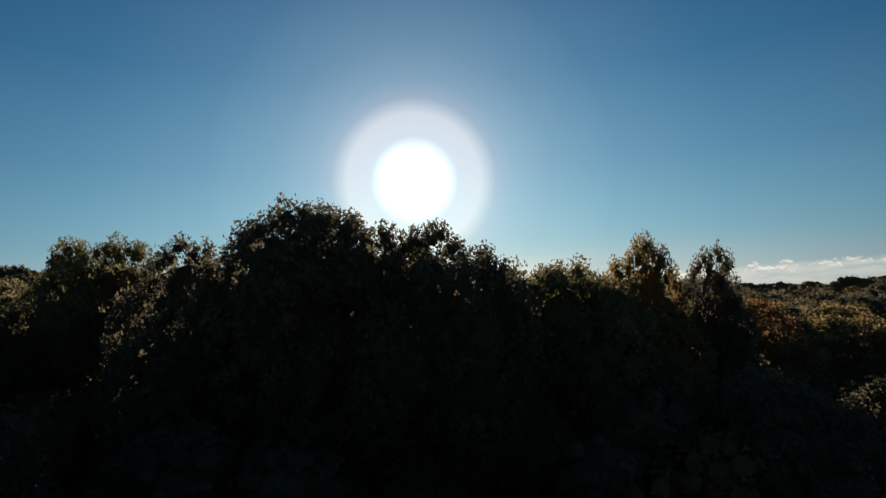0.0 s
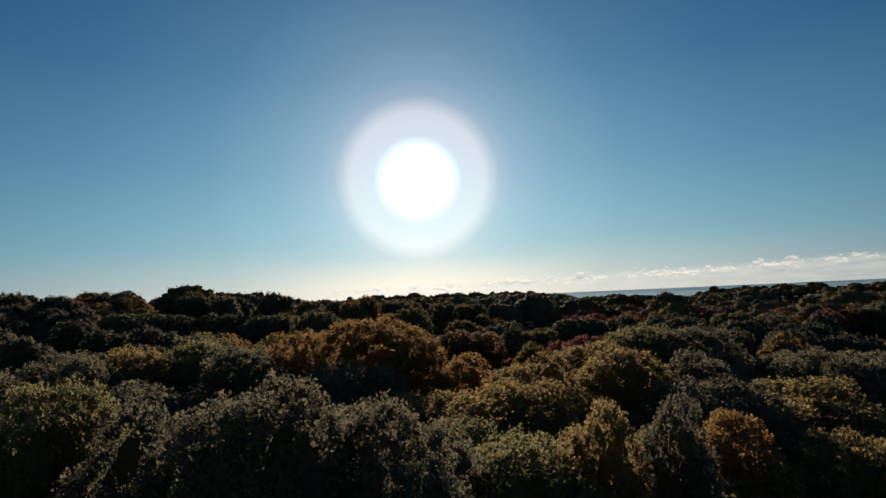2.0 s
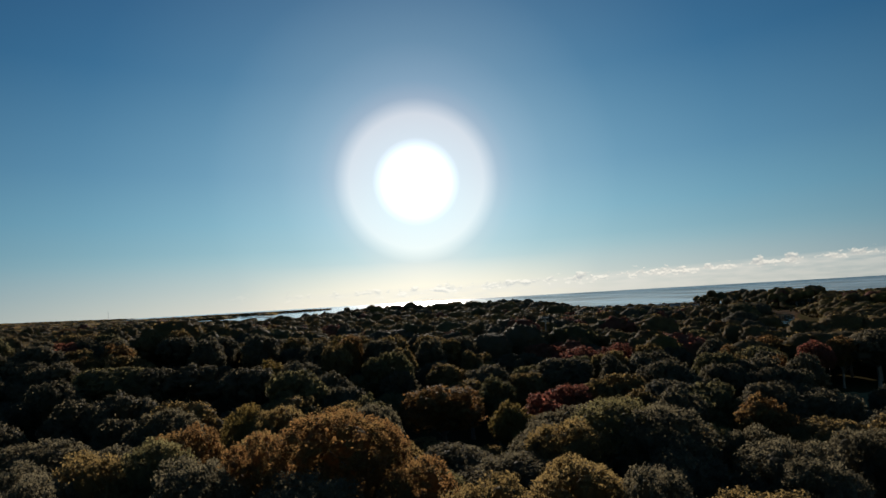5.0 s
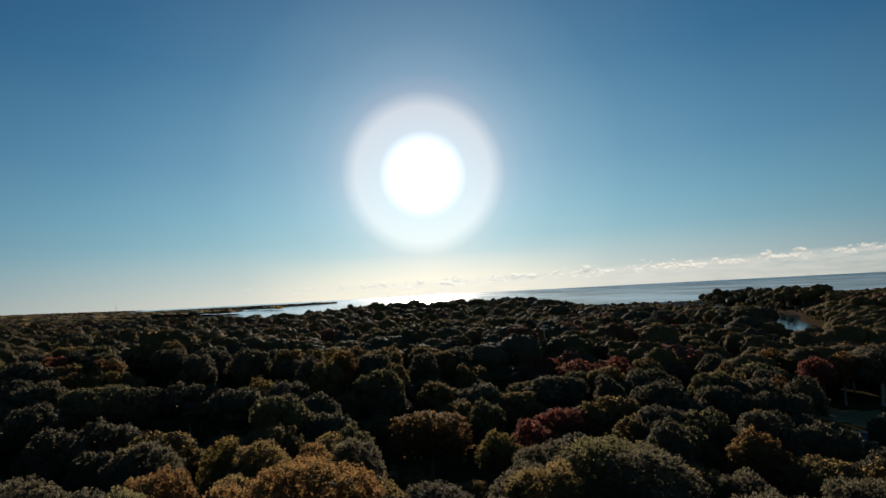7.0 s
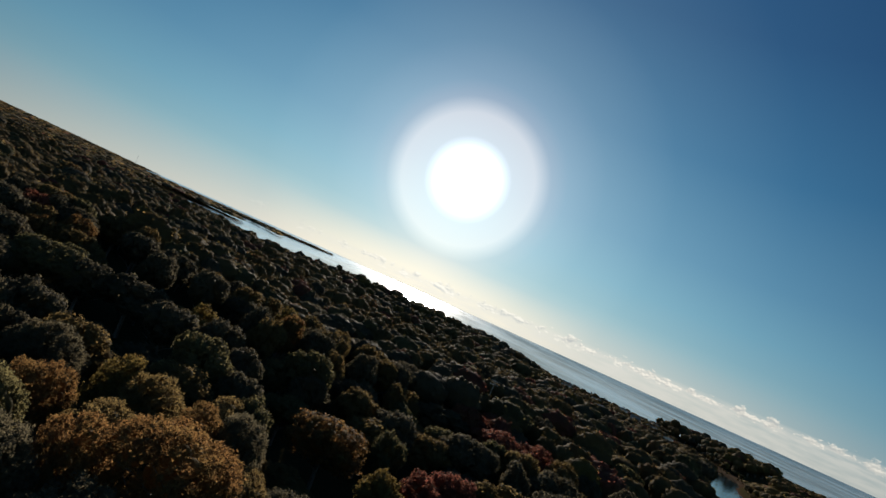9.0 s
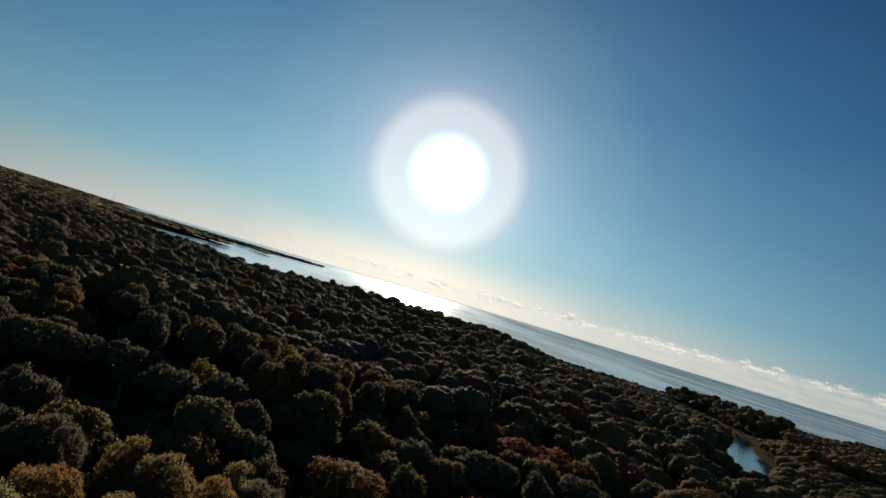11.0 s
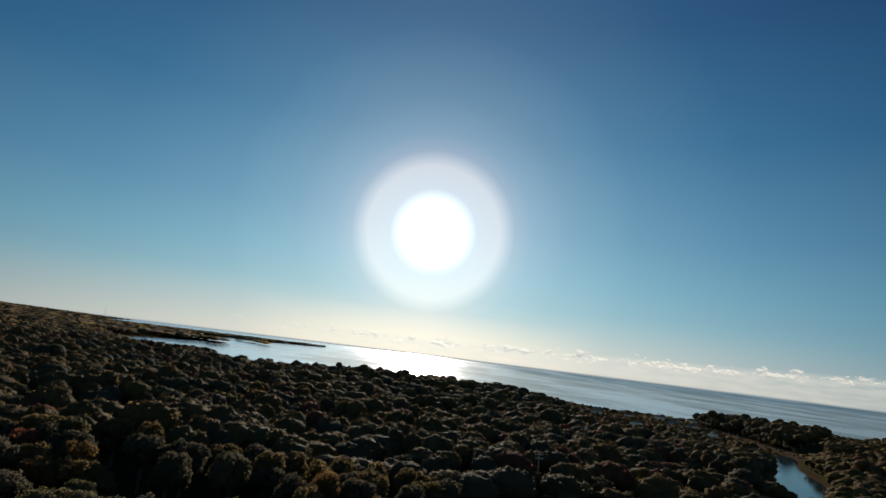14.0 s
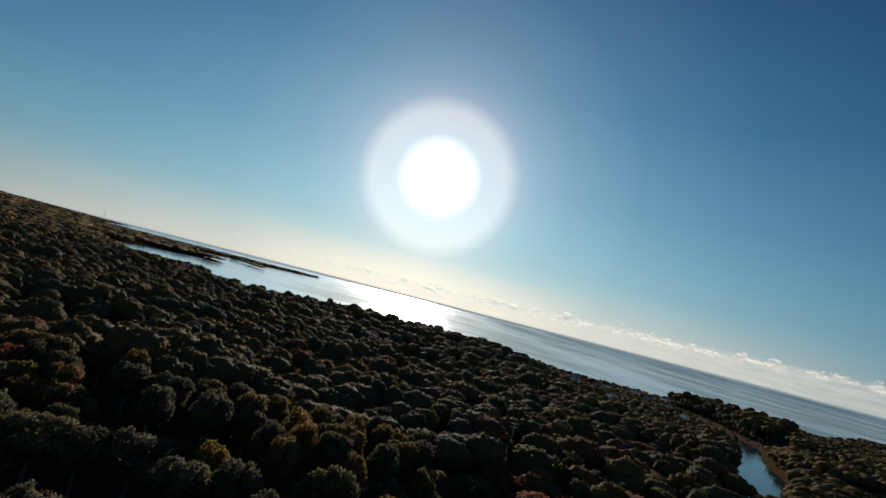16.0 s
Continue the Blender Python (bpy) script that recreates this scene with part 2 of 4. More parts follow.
def rough_material(name, a, b, scale, roughness=0.9, bump=0.3, depth=0.05):
    def make(n):
        v = position(n)
        fine = n.add("ShaderNodeTexNoise", None, Vector=v, Scale=scale, Detail=6.0).outputs[0]
        wide = n.add("ShaderNodeTexNoise", None, Vector=v, Scale=scale * 0.07, Detail=3.0).outputs[0]
        fac = n.math("ADD", n.math("MULTIPLY", fine, 0.5), n.math("MULTIPLY", wide, 0.5))
        return n.add("ShaderNodeBsdfPrincipled", None, Base_Color=n.mix(n.ramp(fac, [(0.35, 0.0), (0.65, 1.0)]), a, b), Roughness=roughness,
                     Specular_IOR_Level=0.5 if roughness < 0.7 else 0.0, Normal=n.add("ShaderNodeBump", None, Strength=bump, Distance=depth, Height=fine))
    return material(name, make)


MARSH = rough_material("marsh_grass", (0.045, 0.029, 0.019), (0.10, 0.068, 0.044), 0.35)
ASPHALT = rough_material("asphalt", (0.045, 0.045, 0.047), (0.075, 0.073, 0.07), 3.0)
GRASS = rough_material("lawn_grass", (0.06, 0.056, 0.030), (0.14, 0.125, 0.07), 2.0)
SAND = rough_material("sand", (0.05, 0.038, 0.027), (0.085, 0.066, 0.047), 1.0)
SIDING = rough_material("white_siding", (0.68, 0.66, 0.60), (0.84, 0.82, 0.76), 1.5, 0.6)
GREY_SIDING = rough_material("grey_siding", (0.30, 0.31, 0.32), (0.42, 0.42, 0.42), 1.5, 0.7)
SHINGLE = rough_material("roof_shingle", (0.10, 0.095, 0.09), (0.20, 0.19, 0.18), 2.5)
PALE_ROOF = rough_material("pale_concrete", (0.34, 0.32, 0.29), (0.46, 0.44, 0.40), 1.0, 0.8)
WORN_ROOF = rough_material("worn_grey_roof", (0.15, 0.135, 0.12), (0.27, 0.25, 0.22), 1.6, 0.9)
BRICK = rough_material("chimney_brick", (0.20, 0.09, 0.06), (0.32, 0.16, 0.11), 4.0)
POLE_WOOD = rough_material("weathered_pole_wood", (0.22, 0.19, 0.16), (0.38, 0.34, 0.29), 3.0)
STEEL = rough_material("galvanised_steel", (0.40, 0.41, 0.42), (0.55, 0.55, 0.55), 3.0, 0.45)


def make_glass(n):
    return n.add("ShaderNodeBsdfPrincipled", None, Base_Color=(0.02, 0.025, 0.03, 1), Roughness=0.06)


GLASS = material("window_glass", make_glass)

# ---- the lie of the land ----
COAST = [(5200, 4200), (1600, 1400), (1000, 990), (820, 930), (700, 900), (640, 850), (560, 860), (480, 845), (425, 850), (395, 815), (330, 800),
         (250, 810), (180, 830), (100, 800), (0, 790), (-100, 790), (-180, 775), (-250, 770), (-290, 900), (-350, 1040), (-395, 1005), (-440, 965), (-560, 1150), (-790, 1480),
         (-745, 1620), (-705, 1900), (-613, 1800), (-640, 2010), (-900, 2250), (-1000, 2700), (-731, 2930), (-509, 3359), (-560, 3440), (-1000, 3430),
         (-1500, 3480), (-2000, 3600), (-2250, 5200), (5200, 5200)]
ISLAND = [(-830, 2640), (-700, 2420), (-597, 2290), (-600, 2370), (-700, 2530)]
POND_BANK = [(345, 548), (322, 508), (297, 470), (250, 398), (222, 350), (203, 313), (190, 288), (178, 266), (196, 270), (215, 296), (237, 326), (272, 373), (288, 412), (296, 434), (314, 466), (332, 490), (348, 520)]
FLATS = [(300, 520), (345, 503), (384, 548), (384, 590), (392, 660), (402, 704), (388, 760), (372, 805), (358, 805), (352, 740), (335, 630)]
CLEARING = [(88, 124), (85, 108), (97, 97), (150, 74), (168, 108), (128, 136), (107, 145)]


def inside_distance(px, py, poly):
    """Distance to the outline, positive inside."""
    px, py = np.asarray(px, float), np.asarray(py, float)
    best, inside = np.full(px.shape, 1e9), np.zeros(px.shape, bool)
    for (ax, ay), (bx, by) in zip(poly, poly[1:] + poly[:1]):
        dx, dy = bx - ax, by - ay
        s = np.clip(((px - ax) * dx + (py - ay) * dy) / (dx * dx + dy * dy), 0, 1)
        best = np.minimum(best, np.hypot(px - ax - s * dx, py - ay - s * dy))
        if dy != 0:
            inside ^= ((ay > py) != (by > py)) & (px < ax + (py - ay) / dy * dx)
    return np.where(inside, best, -best)


def hill(x, y, cx, cy, sx, sy, h):
    return h * np.exp(-((x - cx) / sx) ** 2 - ((y - cy) / sy) ** 2)


def smooth(v):
    v = np.clip(v, 0, 1)
    return v * v * (3 - 2 * v)


def land_height(x, y):
    """Height of the ground over the sea, in metres."""
    x, y = np.asarray(x, float), np.asarray(y, float)
    h = 1.6 + hill(x, y, -75, 155, 75, 75, 10.0) + hill(x, y, -8, 35, 32, 60, 3.0) + hill(x, y, -20, 660, 130, 130, 8.0) + hill(x, y, 130, 690, 90, 100, 5)
    h = h + hill(x, y, -480, 640, 230, 260, 5) + hill(x, y, 430, 510, 110, 130, 3.0) + hill(x, y, 480, 770, 110, 80, 1) + hill(x, y, 315, 330, 60, 90, 8.0) + hill(x, y, -190, 260, 130, 150, 7) + hill(x, y, 38, 235, 60, 65, 4.5)
    h = h + 26 * smooth((-x - 1700) / 1500) * smooth((y - 900) / 2500) + 0.7 * np.sin(x / 31) * np.cos(y / 43)
    sea = np.maximum(inside_distance(x, y, COAST), -1e6)
    sea = np.where(inside_distance(x, y, ISLAND) > -5, -inside_distance(x, y, ISLAND), sea)
    h = h * smooth(-sea / 60) + 1.2 * smooth(-sea / 12)
    h = np.where(sea > 0, -2.0 * smooth(sea / 40), h)
    pond = inside_distance(x, y, POND_BANK)
    h = np.where(pond > -22, h * smooth(-pond / 22) + 1.3 * smooth((-pond + 1) / 6) - 1.2 * smooth((pond + 3) / 8), h)
    flats = inside_distance(x, y, FLATS)
    h = np.where((flats > -20) & (h > 0.8), 0.8 + (h - 0.8) * smooth(-flats / 20), h)
    return h


def mesh_from(name, verts, faces, mats, slots=None, smooth_shade=False):
    """A mesh from arrays of corners and of triangles or quads."""
    verts, faces = np.asarray(verts, np.float32), np.asarray(faces, np.int32)
    me = bpy.data.meshes.new(name)
    k = faces.shape[1]
    me.vertices.add(len(verts))
    me.vertices.foreach_set("co", verts.ravel())
    me.loops.add(faces.size)
    me.loops.foreach_set("vertex_index", faces.ravel())
    me.polygons.add(len(faces))
    me.polygons.foreach_set("loop_start", np.arange(0, faces.size, k, dtype=np.int32))
    for m in mats:
        me.materials.append(m)
    if slots is not None:
        me.polygons.foreach_set("material_index", np.asarray(slots, np.int32))
    me.polygons.foreach_set("use_smooth", np.full(len(faces), smooth_shade))
    me.update(calc_edges=True)
    me.validate()
    return me


def polar_sheet(name, radii, angles, height, mat):
    """A round sheet over the plan; angles in degrees clockwise from +y."""
    a, r = np.meshgrid(np.radians(angles), radii)
    x, y = r * np.sin(a), r * np.cos(a)
    v = np.stack([x, y, height(x, y)], -1).reshape(-1, 3)
    na, nr = len(angles), len(radii)
    i = np.arange(nr - 1)[:, None] * na
    j = np.arange(na)[None, :]
    k = (j + 1) % na
    quads = np.stack([i + j, i + na + j, i + na + k, i + k], -1).reshape(-1, 4)[:, ::-1]
    return new(name, mesh_from(name, v, quads, [mat], None, True))


fine_angles = np.concatenate([np.arange(-48, 48, 0.3), np.arange(48, 312, 4.0)])
ground = polar_sheet("ground", np.concatenate([[0.05], np.geomspace(4, 4960, 250)]), fine_angles, land_height, GROUND)
tagged(ground, "brown leaf-littered woodland ground sloping to sandy shores", "ground", kind="structure")


def sea_height(x, y):
    return 18 * smooth((np.hypot(x, y) - 1500) / 6900) * 2


sea = polar_sheet("water_sea", np.concatenate([[60.0], np.linspace(300, 4950, 60)]), np.arange(0, 360, 3.0), sea_height, SEA)
tagged(sea, "wide grey-blue sea with wind streaks under a low sun", "sea", kind="structure")


def flat_patch(name, outline, lift, mat, step=4.0):
    """A sheet draped on the ground inside an outline."""
    xs, ys = [p[0] for p in outline], [p[1] for p in outline]
    gx, gy = np.meshgrid(np.arange(min(xs), max(xs) + step, step), np.arange(min(ys), max(ys) + step, step))
    keep = inside_distance(gx, gy, outline) > -step * 0.7
    number = np.full(gx.shape, -1)
    number[keep] = np.arange(keep.sum())
    z = lift(gx, gy)
    v = np.stack([gx[keep], gy[keep], z[keep]], -1)
    q = np.stack([number[:-1, :-1], number[:-1, 1:], number[1:, 1:], number[1:, :-1]], -1).reshape(-1, 4)
    return new(name, mesh_from(name, v, q[(q >= 0).all(1)], [mat], None, True))


tagged(flat_patch("water_pond", POND_BANK, lambda x, y: 0.12 + 0 * x, POND), "still blue pond between wooded banks", "pond", kind="structure")
tagged(flat_patch("ground_marsh", FLATS, lambda x, y: land_height(x, y) + 0.12, MARSH), "tan marsh grass flat with winding channels", "marsh", kind="structure")
tagged(flat_patch("ground_lawn", [(102, 134), (106, 124), (150, 94), (164, 110), (128, 134), (107, 144)], lambda x, y: land_height(x, y) + 0.08, GRASS, 2.0),
       "dry mown lawn beside a road in a woodland clearing", "lawn", kind="structure")


def ribbon(name, line, width, lift, mat, label, category):
    """A road draped along a line."""
    pts = []
    for (ax, ay), (bx, by) in zip(line, line[1:]):
        for s in np.linspace(0, 1, 12, endpoint=False):
            pts.append((ax + (bx - ax) * s, ay + (by - ay) * s))
    pts.append(line[-1])
    p = np.array(pts)
    for _ in range(6):
        p[1:-1] = (p[:-2] + 2 * p[1:-1] + p[2:]) / 4
    d = np.gradient(p, axis=0)
    side = np.stack([d[:, 1], -d[:, 0]], 1) / np.linalg.norm(d, axis=1)[:, None] * width / 2
    rows = [p - side, p, p + side]
    v = np.concatenate([np.column_stack([r, land_height(r[:, 0], r[:, 1]) + lift]) for r in rows])
    n = len(p)
    i = np.arange(n - 1)
    q = np.concatenate([np.stack([i + a * n, i + 1 + a * n, i + 1 + (a + 1) * n, i + (a + 1) * n], -1) for a in (0, 1)])[:, ::-1]
    return tagged(new(name, mesh_from(name, v, q, [mat], None, True)), label, category, kind="structure")


ROAD = [(78, 132), (94, 122), (108, 113), (128, 101), (170, 80)]
ribbon("road", ROAD, 7.0, 0.16, ASPHALT, "grey asphalt road through a woodland clearing", "road")
ribbon("kerb", [(x + 2.1, y + 3.6) for x, y in ROAD[1:]], 0.5, 0.30, PALE_ROOF, "pale concrete kerb along the road", "kerb")
ribbon("road_lane", [(104, 146), (106, 175), (110, 205), (120, 226), (140, 232)], 4.0, 0.14, ASPHALT, "narrow asphalt lane under the trees", "road")
ribbon("road_track", [(345, 512), (358, 560), (374, 640), (390, 720), (396, 800), (396, 825)], 5.0, 0.24, SAND, "pale sandy track across the marsh flat", "track")

tagged(flat_patch("ground_glade", [(-14, 262), (-10, 278), (4, 282), (8, 268), (-2, 258)], lambda x, y: land_height(x, y) + 0.08, GRASS, 2.0),
       "small grassy glade among the trees", "lawn", kind="structure")
HOUSES = [(217, 673, 12, 11, 8, 0), (266, 700, -8, 11, 8, 0), (231, 588, 30, 10, 7, 0), (312, 721, 5, 12, 8, 0), (299, 654, -15, 10, 8, 1), (309, 630, 20, 13, 7, 0),
          (302, 573, 40, 9, 7, 0), (273, 753, 10, 11, 8, 0), (372, 762, -5, 12, 8, 0), (346, 738, -20, 10, 8, 1), (139, 560, 15, 10, 8, 0), (232, 722, -15, 11, 8, 1), (330, 775, 12, 11, 8, 0)]

# ---- trees ----
ICO = [(0, 0, -1), (0.724, -0.526, -0.447), (-0.276, -0.851, -0.447), (-0.894, 0, -0.447), (-0.276, 0.851, -0.447), (0.724, 0.526, -0.447),
       (0.276, -0.851, 0.447), (-0.724, -0.526, 0.447), (-0.724, 0.526, 0.447), (0.276, 0.851, 0.447), (0.894, 0, 0.447), (0, 0, 1)]
ICO_FACES = [(0, 1, 2), (1, 0, 5), (0, 2, 3), (0, 3, 4), (0, 4, 5), (1, 5, 10), (2, 1, 6), (3, 2, 7), (4, 3, 8), (5, 4, 9),
             (1, 10, 6), (2, 6, 7), (3, 7, 8), (4, 8, 9), (5, 9, 10), (6, 10, 11), (7, 6, 11), (8, 7, 11), (9, 8, 11), (10, 9, 11)]


def unit(v):
    return v / np.maximum(np.linalg.norm(v, axis=-1, keepdims=True), 1e-9)


def finer(ball, faces):
    """Each triangle of a ball cut in four."""
    points, known, out = [tuple(p) for p in ball], {}, []

    def between(i, j):
        key = (min(i, j), max(i, j))
        if key not in known:
            known[key] = len(points)
            points.append(tuple(unit(np.array([np.add(points[i], points[j])]))[0]))
        return known[key]

    for a, b, c in faces:
        ab, bc, ca = between(a, b), between(b, c), between(c, a)
        out += [(a, ab, ca), (ab, b, bc), (ca, bc, c), (ab, bc, ca)]
    return np.array(points), np.array(out)


FINE_BALL = finer(ICO, ICO_FACES)


def crown_arrays(seed, lobes, puffs, leaves, size, core=1.0, airy=0.12, bulk=3.7, tousled=0.9):
    """A broad crown 10.6 m wide and 15.2 m high at its top: boughs as rounded lobes, puffs on the lobes, leaf sprays on the puffs."""
    rng = np.random.default_rng(seed)
    middle = np.array([0, 0, 9.6])
    k = np.arange(lobes) + 0.5
    up = 0.93 - k / lobes * 1.22
    around = k * 2.39996 + rng.uniform(-0.35, 0.35, lobes)
    d = unit(np.stack([np.cos(around) * np.sqrt(1 - up * up), np.sin(around) * np.sqrt(1 - up * up), up], 1) + rng.normal(size=(lobes, 3)) * 0.10)
    bough = np.concatenate([middle + d * np.array([3.1, 3.1, 2.9]) * (6.8 - bulk) / 3.1 * rng.uniform(*((0.72, 1.24) if bulk < 4.2 else (0.82, 1.14)), (lobes, 1)), [middle - [0, 0, 0.3]]])
    bough[:, :2] *= (1.22 - 0.085 * (bough[:, 2:] - 6.5))
    reach = np.append(rng.uniform(1.75, 2.55, lobes) * (9 / lobes) ** 0.35, bulk)
    # puffs spread over the outside of the lobes
    tries = puffs * 9
    on = rng.choice(lobes + 1, tries, p=reach ** 2 / (reach ** 2).sum())
    way = unit(rng.normal(size=(tries, 3)) + unit(bough[on] - middle + [0, 0, 0.01]) * 0.45 + [0, 0, 0.3])
    at = bough[on] + way * (reach[on] * rng.uniform(0.93, 1.05, tries))[:, None]
    gaps = np.linalg.norm(at[:, None] - bough[None], axis=2) / reach
    gaps[np.arange(tries), on] = 9
    free = np.flatnonzero((gaps.min(1) > 0.97) & (at[:, 2] > 6.2))
    apart = math.sqrt(185 / puffs) * 0.78
    chosen = []
    for i in free:
        if not chosen or np.linalg.norm(at[chosen] - at[i], axis=1).min() > apart:
            chosen.append(i)
    centre, away = at[chosen], way[chosen]
    n = len(chosen)
    radius = rng.uniform(0.50, 0.86, n) * apart
    verts, faces, facing_out = [], [], []

    def add(points, triangles, outward):
        faces.append(triangles + sum(len(v) for v in verts))
        verts.append(points)
        facing_out.append(unit(outward))

    ico, tri = np.array(ICO), np.array(ICO_FACES)
    sunk = 0.3 if bulk < 4.2 else 0.5 if lobes > 4 else 0.62
    # how far a spray's light follows its puff, its bough and the whole dome
    lean = (0.6, 0.55, 0.0) if bulk < 4.2 else (0.42, 0.32, 0.45)
    if core:
        ball, ball_tri = (ico, tri)
        for c, r, a in zip(centre, radius, away):
            facing = unit(ball[ball_tri].mean(1)) @ unit(a + np.array([0, 0, 0.3]))
            add(c - a * r * sunk + ball * r * 0.95 * core * rng.uniform(*((0.86, 1.14) if lobes > 4 else (0.94, 1.06)), (len(ball), 1)), ball_tri[facing > -0.3], ball * lean[0] + a * lean[1] + unit(c - middle) * lean[2])
        ball, ball_tri = FINE_BALL if lobes > 8 else (ico, tri)
        for k, (c, r) in enumerate(zip(bough, reach)):
            if k == lobes and lobes > 3:
                ball, ball_tri = FINE_BALL
            out = ball[ball_tri].mean(1)
            add(c + ball * r * 0.97 * core * rng.uniform(0.94, 1.06, (len(ball), 1)), ball_tri[out @ (unit(c - middle + [0, 0, 0.01]) * 0.5 + [0, 0, 0.5]) > -0.45], ball)
    share = radius ** 2
    pick = rng.choice(n, leaves, p=share / share.sum())
    out = unit(rng.normal(size=(leaves, 3)) + away[pick] * 0.7 + [0, 0, 0.15])
    where = centre[pick] - away[pick] * (radius[pick] * 0.25)[:, None] + out * (radius[pick] * rng.uniform(0.92 - airy, 1.1 + airy, leaves))[:, None]
    normal = unit(out + rng.normal(size=(leaves, 3)) * tousled)
    t = unit(np.cross(normal, rng.normal(size=(leaves, 3))))
    b = np.cross(normal, t)
    s = size * rng.uniform(0.55, 1.35, leaves)[:, None]
    spray = np.stack([where + t * s, where - t * s * 0.5 + b * s * rng.uniform(0.4, 0.8, (leaves, 1)), where - t * s * 0.45 - b * s * rng.uniform(0.4, 0.8, (leaves, 1))], 1)
    add(spray.reshape(-1, 3), np.arange(leaves * 3).reshape(-1, 3), np.repeat(out * lean[0] + away[pick] * lean[1] + unit(centre[pick] - middle) * lean[2] + rng.normal(size=(leaves, 3)) * 0.26, 3, axis=0))
    v = np.concatenate(verts)
    v[:, 2] += 15.2 - np.quantile(v[:, 2], 0.999)
    v[:, :2] *= 5.3 / np.quantile(np.hypot(v[:, 0], v[:, 1]), 0.985)
    return v, np.concatenate(faces), np.concatenate(facing_out)


def limb(verts, faces, a, b, ra, rb, sides=6):
    a, b = np.array(a, float), np.array(b, float)
    along = unit(b - a)
    u = unit(np.cross(along, [0.3, 0.9, 0.2]))
    w = np.cross(along, u)
    ang = np.arange(sides) * 2 * math.pi / sides
    ring = np.cos(ang)[:, None] * u + np.sin(ang)[:, None] * w
    base = sum(len(v) for v in verts)
    verts.append(np.concatenate([a + ring * ra, b + ring * rb]))
    i = np.arange(sides)
    faces.append(base + np.stack([i, (i + 1) % sides, (i + 1) % sides + sides, i + sides], -1))


def trunk_mesh(seed):
    rng = np.random.default_rng(seed)
    verts, faces = [], []
    limb(verts, faces, (0, 0, -0.6), (0.05, 0, 1.2), 0.42, 0.29, 8)
    limb(verts, faces, (0.05, 0, 1.2), (0.15, 0.1, 6.0), 0.29, 0.22, 8)
    limb(verts, faces, (0.15, 0.1, 6.0), (0.0, 0.2, 11.5), 0.22, 0.07, 8)
    for k in range(7):
        a = k * 2.4 + rng.uniform(-0.4, 0.4)
        z = 4.2 + k * 0.75
        mid = (math.cos(a) * 1.8, math.sin(a) * 1.8, z + 1.5)
        limb(verts, faces, (0.12, 0.08, z), mid, 0.13, 0.08)
        limb(verts, faces, mid, (math.cos(a + 0.3) * 3.5, math.sin(a + 0.3) * 3.5, z + 2.9), 0.08, 0.03)
        limb(verts, faces, mid, (math.cos(a - 0.5) * 2.9, math.sin(a - 0.5) * 2.9, z + 3.6), 0.06, 0.02)
    return mesh_from("trunk", np.concatenate(verts), np.concatenate(faces), [BARK], None, True)


TRUNKS = [trunk_mesh(s) for s in (11, 12)]
TIERS = {"close": (13, 230, 28000, 0.105), "near": (12, 170, 13800, 0.142), "middle": (10, 130, 4100, 0.232)}
CROWNS = {}
WORDS = {"dark": "dark green", "green": "green", "olive": "olive green turning yellow", "yellow": "yellow autumn", "orange": "orange autumn", "red": "russet red autumn"}


def soften(me, normals):
    """Sprays too small to tell apart take the light as the leafy dome that they form."""
    normals = np.ascontiguousarray(normals, dtype=np.float32)
    me.attributes.new("custom_normal", "FLOAT_VECTOR", "POINT").data.foreach_set("vector", normals.ravel())


def crown_mesh(tier, shape, thin):
    key = (tier, shape, thin)
    if key not in CROWNS:
        lobes, puffs, leaves, size = TIERS[tier]
        v, f, out = crown_arrays(100 + shape * 7 + len(tier) + 50 * thin, lobes - 2 * (shape % 2), puffs, int(leaves * 1.25) if thin else leaves, size, (0.52 if thin else 0.62) if tier != "middle" else 0.70 if thin else 0.84, (0.46 if thin else 0.42) if tier != "middle" else 0.26, 3.5 if tier != "middle" else 3.15, 0.9 if tier != "middle" else 0.55)
        CROWNS[key] = mesh_from("crown", v, f, [LEAVES["dark"]], None, True)
        if tier == "middle":
            soften(CROWNS[key], out)
    return CROWNS[key]


def tree(x, y, height, radius, colour, tier, shape, turn):
    base = float(land_height(x, y))
    top = tagged(new("tree"), f"broad-crowned tree with {WORDS[colour]} leaves in dense woodland", "tree", "woodland trees")
    slim = 0.86 + 0.28 * ((x * 7.3 + y * 3.1) % 1)
    top.matrix_world = pose(x, y, base, 0, 0, turn) @ Matrix.Diagonal((radius / 5.3 * slim, radius / 5.3 / slim, height / 15.2, 1))
    for name, me in (("trunk", TRUNKS[shape % 2]), ("crown", crown_mesh(tier, shape, colour in ("yellow", "orange", "red")))):
        ob = new(name, me)
        ob.parent = top
    ob.material_slots[0].link = "OBJECT"
    ob.material_slots[0].material = LEAVES[colour]
    return top


